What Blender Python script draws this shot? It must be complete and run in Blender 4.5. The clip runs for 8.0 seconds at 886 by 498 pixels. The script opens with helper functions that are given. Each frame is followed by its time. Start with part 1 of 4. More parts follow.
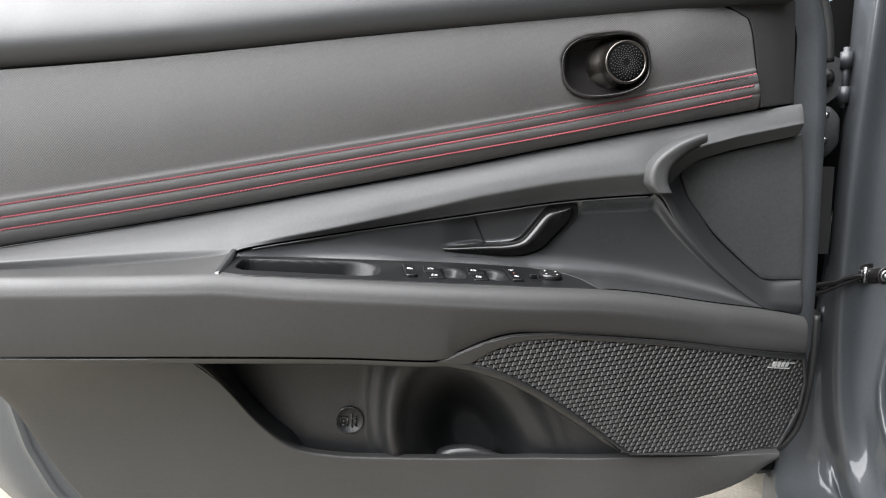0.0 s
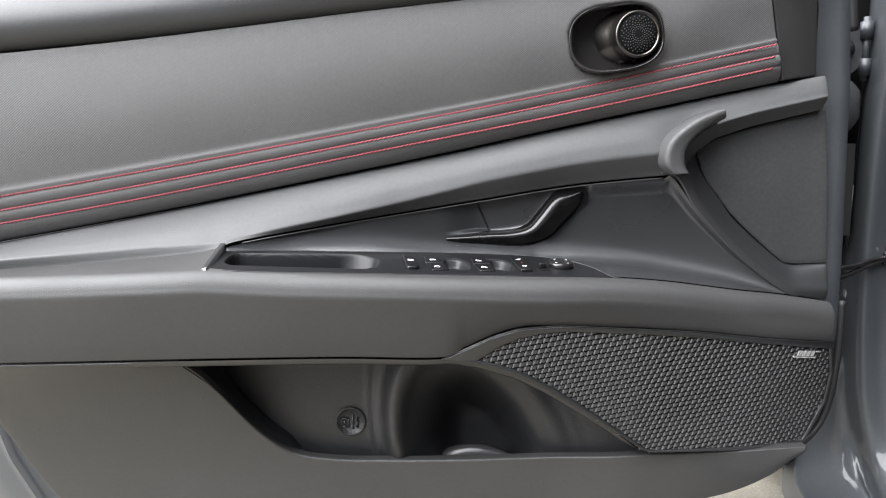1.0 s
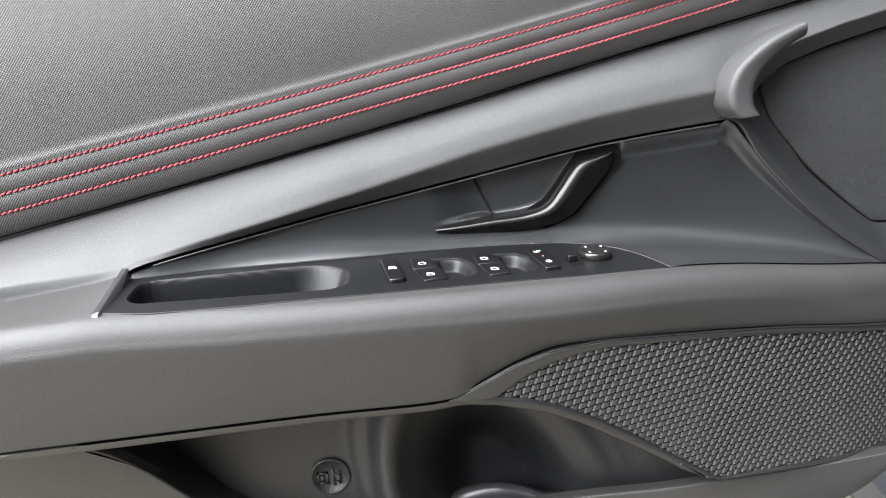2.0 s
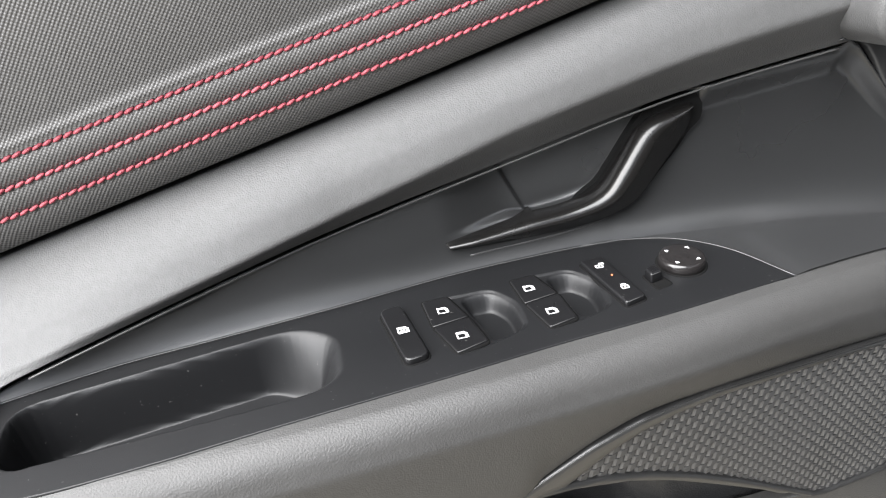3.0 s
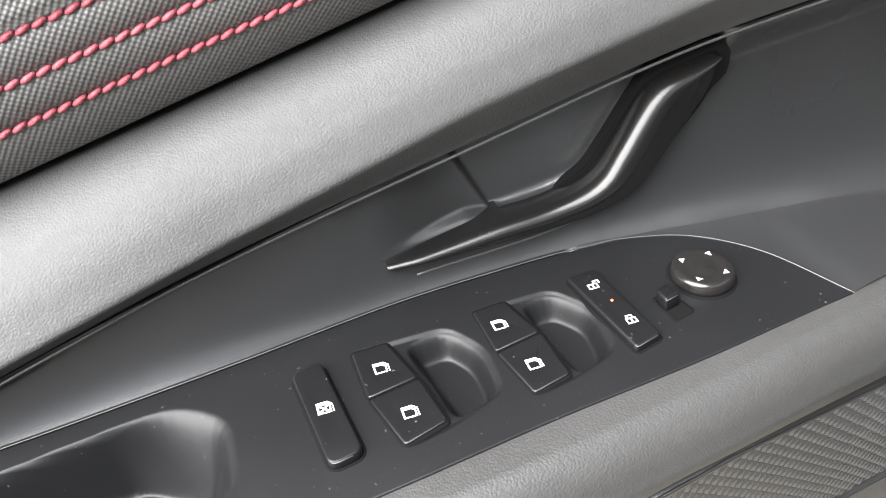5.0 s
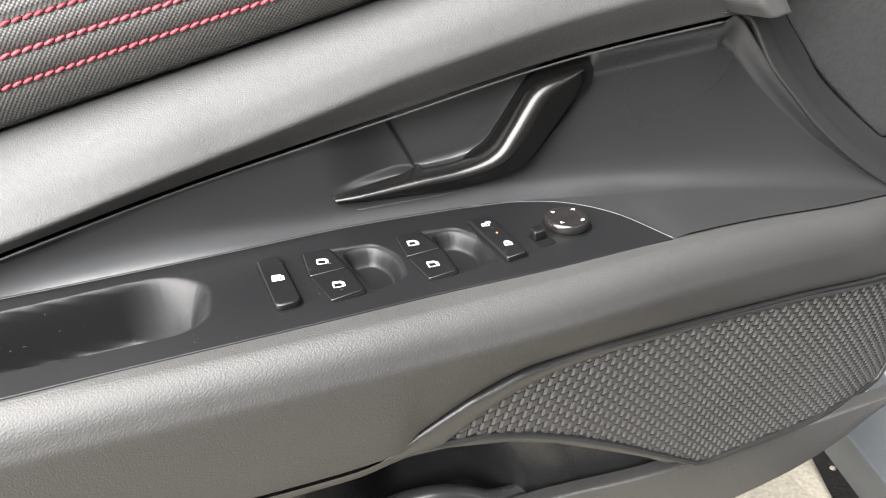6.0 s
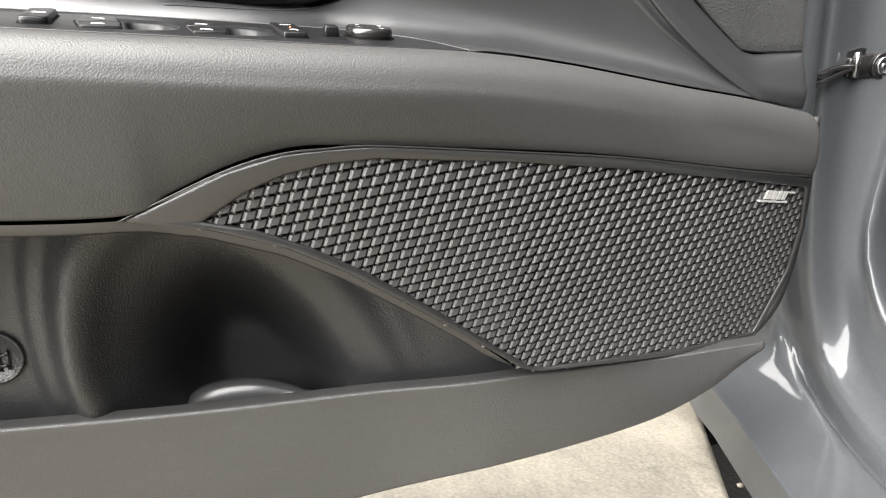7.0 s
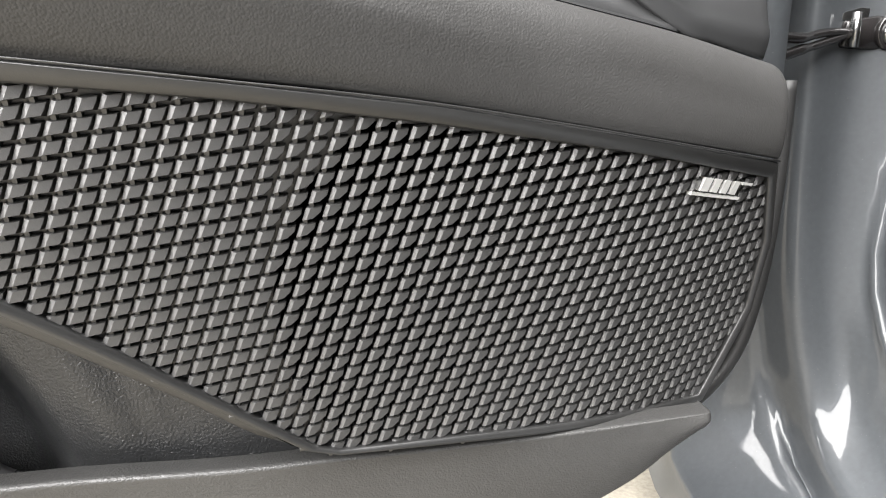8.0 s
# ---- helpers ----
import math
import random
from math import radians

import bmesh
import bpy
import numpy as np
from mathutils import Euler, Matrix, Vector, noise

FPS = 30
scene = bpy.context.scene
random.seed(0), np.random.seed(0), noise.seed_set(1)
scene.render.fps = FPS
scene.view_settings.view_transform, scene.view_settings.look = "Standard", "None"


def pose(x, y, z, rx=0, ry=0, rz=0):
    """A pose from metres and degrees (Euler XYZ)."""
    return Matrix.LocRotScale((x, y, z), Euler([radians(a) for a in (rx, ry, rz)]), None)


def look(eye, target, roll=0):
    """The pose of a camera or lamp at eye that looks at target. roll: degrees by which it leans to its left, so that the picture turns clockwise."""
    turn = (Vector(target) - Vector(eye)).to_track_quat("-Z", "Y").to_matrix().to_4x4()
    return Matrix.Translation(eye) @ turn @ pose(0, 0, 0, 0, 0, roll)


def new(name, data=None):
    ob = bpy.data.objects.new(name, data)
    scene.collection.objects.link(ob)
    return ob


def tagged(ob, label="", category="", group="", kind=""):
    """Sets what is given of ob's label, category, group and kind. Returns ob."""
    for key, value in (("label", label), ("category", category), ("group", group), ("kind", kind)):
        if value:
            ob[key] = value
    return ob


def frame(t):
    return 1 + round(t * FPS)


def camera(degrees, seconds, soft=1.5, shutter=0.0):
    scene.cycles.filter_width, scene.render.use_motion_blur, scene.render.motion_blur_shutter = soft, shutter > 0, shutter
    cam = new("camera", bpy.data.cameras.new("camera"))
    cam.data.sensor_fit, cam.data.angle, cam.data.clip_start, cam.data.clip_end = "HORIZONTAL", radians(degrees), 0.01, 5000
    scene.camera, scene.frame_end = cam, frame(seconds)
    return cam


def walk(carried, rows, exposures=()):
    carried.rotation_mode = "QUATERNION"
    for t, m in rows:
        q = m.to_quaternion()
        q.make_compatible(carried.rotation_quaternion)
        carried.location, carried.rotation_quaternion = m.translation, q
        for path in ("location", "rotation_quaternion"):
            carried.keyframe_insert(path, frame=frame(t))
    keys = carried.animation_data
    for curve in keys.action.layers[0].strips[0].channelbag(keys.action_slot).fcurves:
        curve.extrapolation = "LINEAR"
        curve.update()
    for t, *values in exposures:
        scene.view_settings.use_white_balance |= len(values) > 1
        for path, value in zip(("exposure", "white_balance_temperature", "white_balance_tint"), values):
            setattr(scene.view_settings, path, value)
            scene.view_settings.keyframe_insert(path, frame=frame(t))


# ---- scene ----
cam = camera(63.6, 8.0, soft=1.1)
METRES, EYE, TILT, LEAN, TURN = 1.2, 0.80, -8.0, 0.0, 0.0
ROWS = [
    (0.0, 0.0, 0.0, 0.0, 0.0, -0.0, 0.0),
    (0.5, -0.0009, 0.0035, -0.0021, 0.14, -0.18, 0.23),
    (1.0, -0.0023, 0.04, -0.001, 0.0, -0.74, 1.2),
    (1.5, -0.0073, 0.118, 0.0002, -0.97, -1.31, 3.24),
    (3.0, -0.0382, 0.3705, 0.0942, -10.09, -17.36, 11.21),
    (3.5, -0.0336, 0.4314, 0.103, -13.1, -22.5, 11.86),
    (4.0, -0.0194, 0.478, 0.0996, -14.97, -26.78, 11.97),
    (5.5, -0.0153, 0.4458, 0.0993, -15.34, -24.56, 10.55),
    (6.0, -0.0193, 0.3648, 0.0694, -14.25, -17.92, 7.99),
    (6.5, 0.0074, 0.3208, -0.0098, -12.86, -12.36, 4.79),
    (7.0, 0.0646, 0.3279, -0.0744, -11.29, -8.29, 2.44),
    (7.5, 0.1317, 0.3765, -0.0999, -10.39, -6.43, 1.64),
    (8.0, 0.1808, 0.4447, -0.1055, -9.79, -5.39, 1.5),
]
walk(cam, [(t, pose(0, 0, EYE, TILT, LEAN, TURN) @ pose(METRES * x, METRES * y, METRES * z, 90 + pitch, roll, yaw)) for t, x, y, z, yaw, pitch, roll in ROWS],
     exposures=[(0.0, 1.12, 6350, 10), (1.0, 1.22, 6250, 10), (1.7, 1.5, 6250, 10), (3.0, 1.54, 6400, 10), (4.0, 1.66, 6450, 10), (5.5, 1.8, 6500, 10), (6.5, 1.9, 6700, 10), (7.0, 1.9, 6700, 10), (8.0, 2.05, 6600, 10)])

# ---- light: bright overcast sky with a wide soft sun ----
SKY, SUN_EL, SUN_AZ = 0.08, 54.0, 252.0
world = bpy.data.worlds.new("overcast_sky")
scene.world = world
world.use_nodes = True
wn, wl = world.node_tree.nodes, world.node_tree.links
wn.clear()
sky = wn.new("ShaderNodeTexSky")
sky.sky_type, sky.sun_disc = "NISHITA", False
sky.sun_elevation, sky.sun_rotation = radians(SUN_EL), radians(SUN_AZ)
sky.dust_density, sky.air_density = 3.0, 1.0
grey = wn.new("ShaderNodeHueSaturation")
grey.inputs["Saturation"].default_value = 0.5
bg = wn.new("ShaderNodeBackground")
bg.inputs["Strength"].default_value = SKY
wout = wn.new("ShaderNodeOutputWorld")
wl.new(sky.outputs[0], grey.inputs["Color"])
wl.new(grey.outputs[0], bg.inputs["Color"])
wl.new(bg.outputs[0], wout.inputs["Surface"])
sun_data = bpy.data.lights.new("sun", "SUN")
sun_data.energy, sun_data.angle, sun_data.color = 10.0, radians(90), (1.0, 0.99, 0.98)
sun = new("sun", sun_data)
az, el = radians(SUN_AZ), radians(SUN_EL)
sun.matrix_world = look((3 * math.sin(az) * math.cos(el), 3 * math.cos(az) * math.cos(el), 3 * math.sin(el)), (0, 0, 0))


# ---- materials ----
def material(name, base, rough=0.5, metal=0.0, grain=0.0, grain_size=0.001, kind="noise", vary=0.12, coat=0.0, spec=0.5, dust=0.0, scuff=0.0):
    """A Principled surface: colour varied at two scales, fine relief (noise, leather or weave) of a real size in metres."""
    m = bpy.data.materials.new(name)
    m.use_nodes = True
    n, l = m.node_tree.nodes, m.node_tree.links
    b = n["Principled BSDF"]
    b.inputs["Roughness"].default_value = rough
    b.inputs["Metallic"].default_value = metal
    b.inputs["Specular IOR Level"].default_value = spec
    if coat:
        b.inputs["Coat Weight"].default_value, b.inputs["Coat Roughness"].default_value = coat, 0.07
    tc = n.new("ShaderNodeTexCoord")
    broad = n.new("ShaderNodeTexNoise")
    broad.inputs["Scale"].default_value, broad.inputs["Detail"].default_value = 9.0, 4.0
    fine = n.new("ShaderNodeTexNoise")
    fine.inputs["Scale"].default_value, fine.inputs["Detail"].default_value = 260.0, 3.0
    l.new(tc.outputs["Object"], broad.inputs["Vector"])
    l.new(tc.outputs["Object"], fine.inputs["Vector"])
    add = n.new("ShaderNodeMath")
    add.operation = "ADD"
    l.new(broad.outputs["Fac"], add.inputs[0])
    l.new(fine.outputs["Fac"], add.inputs[1])
    ramp = n.new("ShaderNodeMapRange")
    ramp.inputs["From Min"].default_value, ramp.inputs["From Max"].default_value = 0.6, 1.4
    ramp.inputs["To Min"].default_value, ramp.inputs["To Max"].default_value = 1 - vary, 1 + vary
    l.new(add.outputs[0], ramp.inputs["Value"])
    mul = n.new("ShaderNodeVectorMath")
    mul.operation = "SCALE"
    mul.inputs[0].default_value = base
    l.new(ramp.outputs[0], mul.inputs["Scale"])
    colour = mul.outputs[0]
    if dust:
        specks = n.new("ShaderNodeTexNoise")
        specks.inputs["Scale"].default_value, specks.inputs["Detail"].default_value = 620.0, 1.0
        l.new(tc.outputs["Object"], specks.inputs["Vector"])
        cut = n.new("ShaderNodeMapRange")
        cut.inputs["From Min"].default_value, cut.inputs["From Max"].default_value = 0.74, 0.8
        cut.inputs["To Max"].default_value = dust
        l.new(specks.outputs["Fac"], cut.inputs["Value"])
        mix = n.new("ShaderNodeMix")
        mix.data_type = "RGBA"
        mix.inputs[7].default_value = (0.45, 0.44, 0.42, 1)
        l.new(cut.outputs[0], mix.inputs[0])
        l.new(colour, mix.inputs[6])
        colour = mix.outputs[2]
    if scuff:
        stretch = n.new("ShaderNodeMapping")
        stretch.inputs["Rotation"].default_value = (0.3, 0.5, 0.2)
        stretch.inputs["Scale"].default_value = (14, 60, 240)
        l.new(tc.outputs["Object"], stretch.inputs["Vector"])
        marks = n.new("ShaderNodeTexNoise")
        marks.inputs["Scale"].default_value, marks.inputs["Detail"].default_value = 1.0, 4.0
        l.new(stretch.outputs[0], marks.inputs["Vector"])
        rub = n.new("ShaderNodeMapRange")
        rub.inputs["From Min"].default_value, rub.inputs["From Max"].default_value = 0.60, 0.78
        rub.inputs["To Max"].default_value = scuff
        l.new(marks.outputs["Fac"], rub.inputs["Value"])
        worn = n.new("ShaderNodeMix")
        worn.data_type = "RGBA"
        worn.inputs[7].default_value = (0.22, 0.215, 0.205, 1)
        l.new(rub.outputs[0], worn.inputs[0])
        l.new(colour, worn.inputs[6])
        colour = worn.outputs[2]
    l.new(colour, b.inputs["Base Color"])
    rr = n.new("ShaderNodeMapRange")
    rr.inputs["From Min"].default_value, rr.inputs["From Max"].default_value = 0.3, 0.7
    rr.inputs["To Min"].default_value, rr.inputs["To Max"].default_value = max(rough - 0.06, 0.02), min(rough + 0.06, 1)
    l.new(broad.outputs["Fac"], rr.inputs["Value"])
    l.new(rr.outputs[0], b.inputs["Roughness"])
    if grain:
        bump = n.new("ShaderNodeBump")
        bump.inputs["Strength"].default_value = 1.0
        bump.inputs["Distance"].default_value = grain
        if kind == "noise":
            g = n.new("ShaderNodeTexNoise")
            g.inputs["Scale"].default_value, g.inputs["Detail"].default_value = 1 / grain_size, 2.0
            l.new(tc.outputs["Object"], g.inputs["Vector"])
            height = g.outputs["Fac"]
        elif kind == "leather":
            warp = n.new("ShaderNodeTexNoise")
            warp.inputs["Scale"].default_value = 0.6 / grain_size
            l.new(tc.outputs["Object"], warp.inputs["Vector"])
            shift = n.new("ShaderNodeVectorMath")
            shift.operation = "MULTIPLY_ADD"
            shift.inputs[1].default_value = (grain_size * 0.5,) * 3
            l.new(warp.outputs["Color"], shift.inputs[0])
            l.new(tc.outputs["Object"], shift.inputs[2])
            g = n.new("ShaderNodeTexVoronoi")
            g.feature = "SMOOTH_F1"
            g.inputs["Scale"].default_value = 1 / grain_size
            g.inputs["Smoothness"].default_value = 0.35
            l.new(shift.outputs[0], g.inputs["Vector"])
            inv = n.new("ShaderNodeMath")
            inv.operation = "SUBTRACT"
            inv.inputs[0].default_value = 1.0
            l.new(g.outputs["Distance"], inv.inputs[1])
            height = inv.outputs[0]
        else:
            # staggered woven bumps, rows along the stitch lines
            waves = []
            c9, s9 = math.cos(radians(9.2)), math.sin(radians(9.2))
            for axis in ((c9 * math.pi / grain_size, 0, s9 * math.pi / grain_size), (-s9 * math.pi / (grain_size * 0.86), 0, c9 * math.pi / (grain_size * 0.86))):
                dot = n.new("ShaderNodeVectorMath")
                dot.operation = "DOT_PRODUCT"
                dot.inputs[1].default_value = axis
                l.new(tc.outputs["Object"], dot.inputs[0])
                s = n.new("ShaderNodeMath")
                s.operation = "COSINE"
                l.new(dot.outputs["Value"], s.inputs[0])
                waves.append(s)
            prod = n.new("ShaderNodeMath")
            prod.operation = "MULTIPLY"
            l.new(waves[0].outputs[0], prod.inputs[0])
            l.new(waves[1].outputs[0], prod.inputs[1])
            half = n.new("ShaderNodeMath")
            half.operation = "MULTIPLY_ADD"
            half.inputs[1].default_value, half.inputs[2].default_value = 0.5, 0.5
            l.new(prod.outputs[0], half.inputs[0])
            height = half.outputs[0]
            dark = n.new("ShaderNodeMapRange")
            dark.inputs["To Min"].default_value, dark.inputs["To Max"].default_value = 0.55, 1.25
            l.new(height, dark.inputs["Value"])
            mul2 = n.new("ShaderNodeVectorMath")
            mul2.operation = "SCALE"
            l.new(colour, mul2.inputs[0])
            l.new(dark.outputs[0], mul2.inputs["Scale"])
            l.new(mul2.outputs[0], b.inputs["Base Color"])
        l.new(height, bump.inputs["Height"])
        l.new(bump.outputs[0], b.inputs["Normal"])
    return m


M_UPPER = material("upper_trim_plastic", (0.024, 0.0245, 0.0256), 0.5, grain=0.00015, grain_size=0.0008)
M_INSERT = material("woven_insert", (0.094, 0.092, 0.091), 0.5, grain=0.0003, grain_size=0.0011, kind="weave")
M_BEAM = material("soft_grey_leatherette", (0.066, 0.0662, 0.0663), 0.55, grain=0.00013, grain_size=0.0008, kind="leather", spec=0.4)
M_PAD = material("charcoal_leatherette", (0.036, 0.0356, 0.035), 0.52, grain=0.00012, grain_size=0.0009, kind="leather", spec=0.42)
M_PANEL = material("satin_black_plastic", (0.020, 0.0204, 0.021), 0.30, grain=0.00003, grain_size=0.0005, vary=0.05, spec=0.85)
M_PLATE = material("matt_black_plate", (0.0072, 0.0074, 0.008), 0.40, grain=0.00003, grain_size=0.0004, vary=0.05, dust=0.10, spec=0.31)
M_LOWER = material("grained_hard_plastic", (0.034, 0.0336, 0.0328), 0.48, grain=0.00035, grain_size=0.0010, vary=0.16, scuff=0.03, spec=0.6)
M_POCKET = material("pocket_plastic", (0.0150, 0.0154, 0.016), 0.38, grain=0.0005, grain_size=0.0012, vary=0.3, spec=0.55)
M_GRILLE = material("grille_plastic", (0.026, 0.0256, 0.0252), 0.46, spec=0.85, grain=0.00004, grain_size=0.0004)
M_BEZEL = material("bezel_plastic", (0.016, 0.016, 0.016), 0.38, grain=0.00005, grain_size=0.0006, spec=0.8)
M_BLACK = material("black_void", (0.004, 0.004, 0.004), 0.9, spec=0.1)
M_RUBBER = material("black_rubber", (0.012, 0.012, 0.012), 0.55)
M_GLOSS = material("gloss_black", (0.012, 0.011, 0.011), 0.18, vary=0.04)
M_HANDLE = material("dark_gloss_handle", (0.006, 0.0057, 0.0055), 0.26, vary=0.04)
M_RIM = material("glossy_pocket_rim", (0.03, 0.03, 0.031), 0.3)
M_TWEETER = material("satin_metal", (0.13, 0.12, 0.11), 0.3, metal=1.0, vary=0.04)
M_FELT = material("flocked_panel", (0.021, 0.0216, 0.022), 0.8, grain=0.0007, grain_size=0.0013, vary=0.4)
M_BUTTON = material("button_plastic", (0.0065, 0.0065, 0.007), 0.34, vary=0.05, dust=0.15, spec=0.3)
M_ICON = material("white_print", (0.8, 0.8, 0.8), 0.6)
M_RED = material("red_thread", (0.29, 0.056, 0.074), 0.55, grain=0.0002, grain_size=0.0006)
M_PAINT = material("grey_car_paint", (0.040, 0.0437, 0.0475), 0.55, metal=0.1, coat=0.55, vary=0.14, dust=0.08, scuff=0.02, spec=0.3)
M_DULL = material("dusty_grey_paint", (0.025, 0.028, 0.032), 0.45, vary=0.25, dust=0.08)
M_CAST = material("grey_cast_steel", (0.045, 0.046, 0.048), 0.4, metal=0.2, vary=0.3)
M_STEEL = material("bright_steel", (0.34, 0.34, 0.34), 0.28, metal=1.0)
M_SILVER = material("silver_print", (0.7, 0.7, 0.68), 0.35, metal=0.5)
M_GROUND = material("pale_concrete", (0.162, 0.147, 0.118), 0.85, grain=0.003, grain_size=0.02, vary=0.4, dust=0.1, scuff=0.25)
# lighter grey for thin beads that paint highlights along edges
M_EDGE = material("highlight_edge", (0.07, 0.07, 0.07), 0.3, vary=0.05)
M_WALL = material("grey_render", (0.16, 0.155, 0.15), 0.9, grain=0.002, grain_size=0.02, vary=0.2)
M_ROAD = material("dark_asphalt", (0.03, 0.028, 0.026), 0.8, grain=0.004, grain_size=0.008, vary=0.3)
M_AMBER = material("amber_lens", (0.5, 0.13, 0.05), 0.3)


# ---- building helpers ----
def thing(name, label, category, at=(0, 0, 0), kind="", group=""):
    ob = new(name)
    ob.empty_display_size = 0.05
    ob.location = at
    return tagged(ob, label, category, group, kind)


def part(name, bm, mat, parent=None, label="", smooth=True):
    me = bpy.data.meshes.new(name)
    bmesh.ops.remove_doubles(bm, verts=bm.verts, dist=1e-6)
    bmesh.ops.recalc_face_normals(bm, faces=bm.faces)
    bm.to_mesh(me)
    bm.free()
    me.materials.append(mat)
    if smooth:
        for p in me.polygons:
            p.use_smooth = True
    ob = new(name, me)
    if parent is not None:
        ob.parent = parent
        top = parent
        off = Vector((0, 0, 0))
        while top is not None:
            off += top.location
            top = top.parent
        me.transform(Matrix.Translation(-off))
    if label:
        tagged(ob, label)
    return ob


def smooth_line(pts, n=24):
    """A dense centripetal-free Catmull-Rom line through the points."""
    p = np.array(pts, float)
    p = np.vstack([2 * p[0] - p[1], p, 2 * p[-1] - p[-2]])
    out = []
    for i in range(1, len(p) - 2):
        for k in range(n):
            t = k / n
            out.append(0.5 * (2 * p[i] + (p[i + 1] - p[i - 1]) * t + (2 * p[i - 1] - 5 * p[i] + 4 * p[i + 1] - p[i + 2]) * t * t
                              + (3 * p[i] - p[i - 1] - 3 * p[i + 1] + p[i + 2]) * t ** 3))
    out.append(p[-2])
    return np.array(out)


def by_x(pts, xs):
    """The smooth line through pts (x, y, z), read at the given x."""
    d = smooth_line(pts)
    return np.stack([xs, np.interp(xs, d[:, 0], d[:, 1]), np.interp(xs, d[:, 0], d[:, 2])], 1)


def soft(x, pts):
    """A smooth curve through (x, value) pairs, read at x."""
    d = smooth_line(pts)
    return np.interp(x, d[:, 0], d[:, 1])


def by_length(pts, n):
    d = smooth_line(pts)
    s = np.concatenate([[0], np.cumsum(np.linalg.norm(np.diff(d, axis=0), axis=1))])
    q = np.linspace(0, s[-1], n)
    return np.stack([np.interp(q, s, d[:, k]) for k in range(d.shape[1])], 1)


def across(guides, n):
    """Rows of a surface through guide lines of equal length: an array (n, m, 3)."""
    g = np.stack(guides)
    return np.stack([by_length(g[:, j], n) for j in range(g.shape[1])], 1)


def grid_mesh(rows, edge=0.0018, depth=0.010, bm=None, back=(0, 1, 0)):
    """A panel from an array (n, m, 3): rounded rims that turn back by `edge`, then a skirt of `depth` behind."""
    rows = np.array(rows, float)
    back = np.array(back, float)
    if edge:
        def pad(a):
            first, last = a[0], a[-1]
            d0, d1 = a[1] - a[0], a[-2] - a[-1]
            n0 = np.maximum(np.linalg.norm(d0, axis=1, keepdims=True), 1e-6)
            n1 = np.maximum(np.linalg.norm(d1, axis=1, keepdims=True), 1e-6)
            e0, e1 = np.minimum(edge, n0 * 0.6), np.minimum(edge, n1 * 0.6)
            top = [first + back * depth, first + back * edge, first + d0 / n0 * e0 * 0.3 + back * edge * 0.3, first + d0 / n0 * e0]
            low = [last + d1 / n1 * e1, last + d1 / n1 * e1 * 0.3 + back * edge * 0.3, last + back * edge, last + back * depth]
            return np.concatenate([np.array(top), a[1:-1], np.array(low)])
        rows = pad(rows)
        rows = pad(rows.transpose(1, 0, 2)).transpose(1, 0, 2)
    bm = bm or bmesh.new()
    n, m = rows.shape[:2]
    vs = [[bm.verts.new(rows[i, j]) for j in range(m)] for i in range(n)]
    for i in range(n - 1):
        for j in range(m - 1):
            bm.faces.new((vs[i][j], vs[i][j + 1], vs[i + 1][j + 1], vs[i + 1][j]))
    return bm


def tube(bm, line, radius, sides=8, caps=True):
    """A round bar along a line; radius a number or one for each point."""
    line = [Vector(p) for p in line]
    rad = radius if hasattr(radius, "__len__") else [radius] * len(line)
    rings = []
    for i, p in enumerate(line):
        d = (line[min(i + 1, len(line) - 1)] - line[max(i - 1, 0)]).normalized()
        a = d.cross(Vector((0.13, 0.31, 0.94))).normalized()
        c = d.cross(a)
        rings.append([bm.verts.new(p + (a * math.cos(k * math.tau / sides) + c * math.sin(k * math.tau / sides)) * rad[i]) for k in range(sides)])
    for r, s in zip(rings, rings[1:]):
        for k in range(sides):
            bm.faces.new((r[k], r[(k + 1) % sides], s[(k + 1) % sides], s[k]))
    if caps:
        bm.faces.new(rings[0])
        bm.faces.new(rings[-1])
    return bm


def lathe(bm, profile, m, sides=40, close=True):
    """A turned body: profile of (radius, height) about the z axis of the pose m."""
    rings = [[bm.verts.new(m @ Vector((r * math.cos(k * math.tau / sides), r * math.sin(k * math.tau / sides), h))) for k in range(sides)] for r, h in profile]
    for r, s in zip(rings, rings[1:]):
        for k in range(sides):
            bm.faces.new((r[k], r[(k + 1) % sides], s[(k + 1) % sides], s[k]))
    if close:
        bm.faces.new(rings[0])
        bm.faces.new(rings[-1])
    return bm


def outline_solid(bm, loops, caps=True):
    """A closed solid from stacked loops of equal length."""
    rings = [[bm.verts.new(p) for p in loop] for loop in loops]
    k = len(rings[0])
    for r, s in zip(rings, rings[1:]):
        for i in range(k):
            bm.faces.new((r[i], r[(i + 1) % k], s[(i + 1) % k], s[i]))
    if caps:
        bm.faces.new(rings[0])
        bm.faces.new(rings[-1])
    return bm


def rounded(points, r, steps=5):
    """A polygon with its corners rounded by r (2D)."""
    out, k = [], len(points)
    for i in range(k):
        p, a, b = (np.array(points[j % k], float) for j in (i, i - 1, i + 1))
        da, db = a - p, b - p
        la, lb = np.linalg.norm(da), np.linalg.norm(db)
        q = min(r, 0.45 * la, 0.45 * lb)
        s, e = p + da / la * q, p + db / lb * q
        for t in np.linspace(0, 1, steps):
            out.append((1 - t) ** 2 * s + 2 * t * (1 - t) * p + t * t * e)
    return np.array(out)


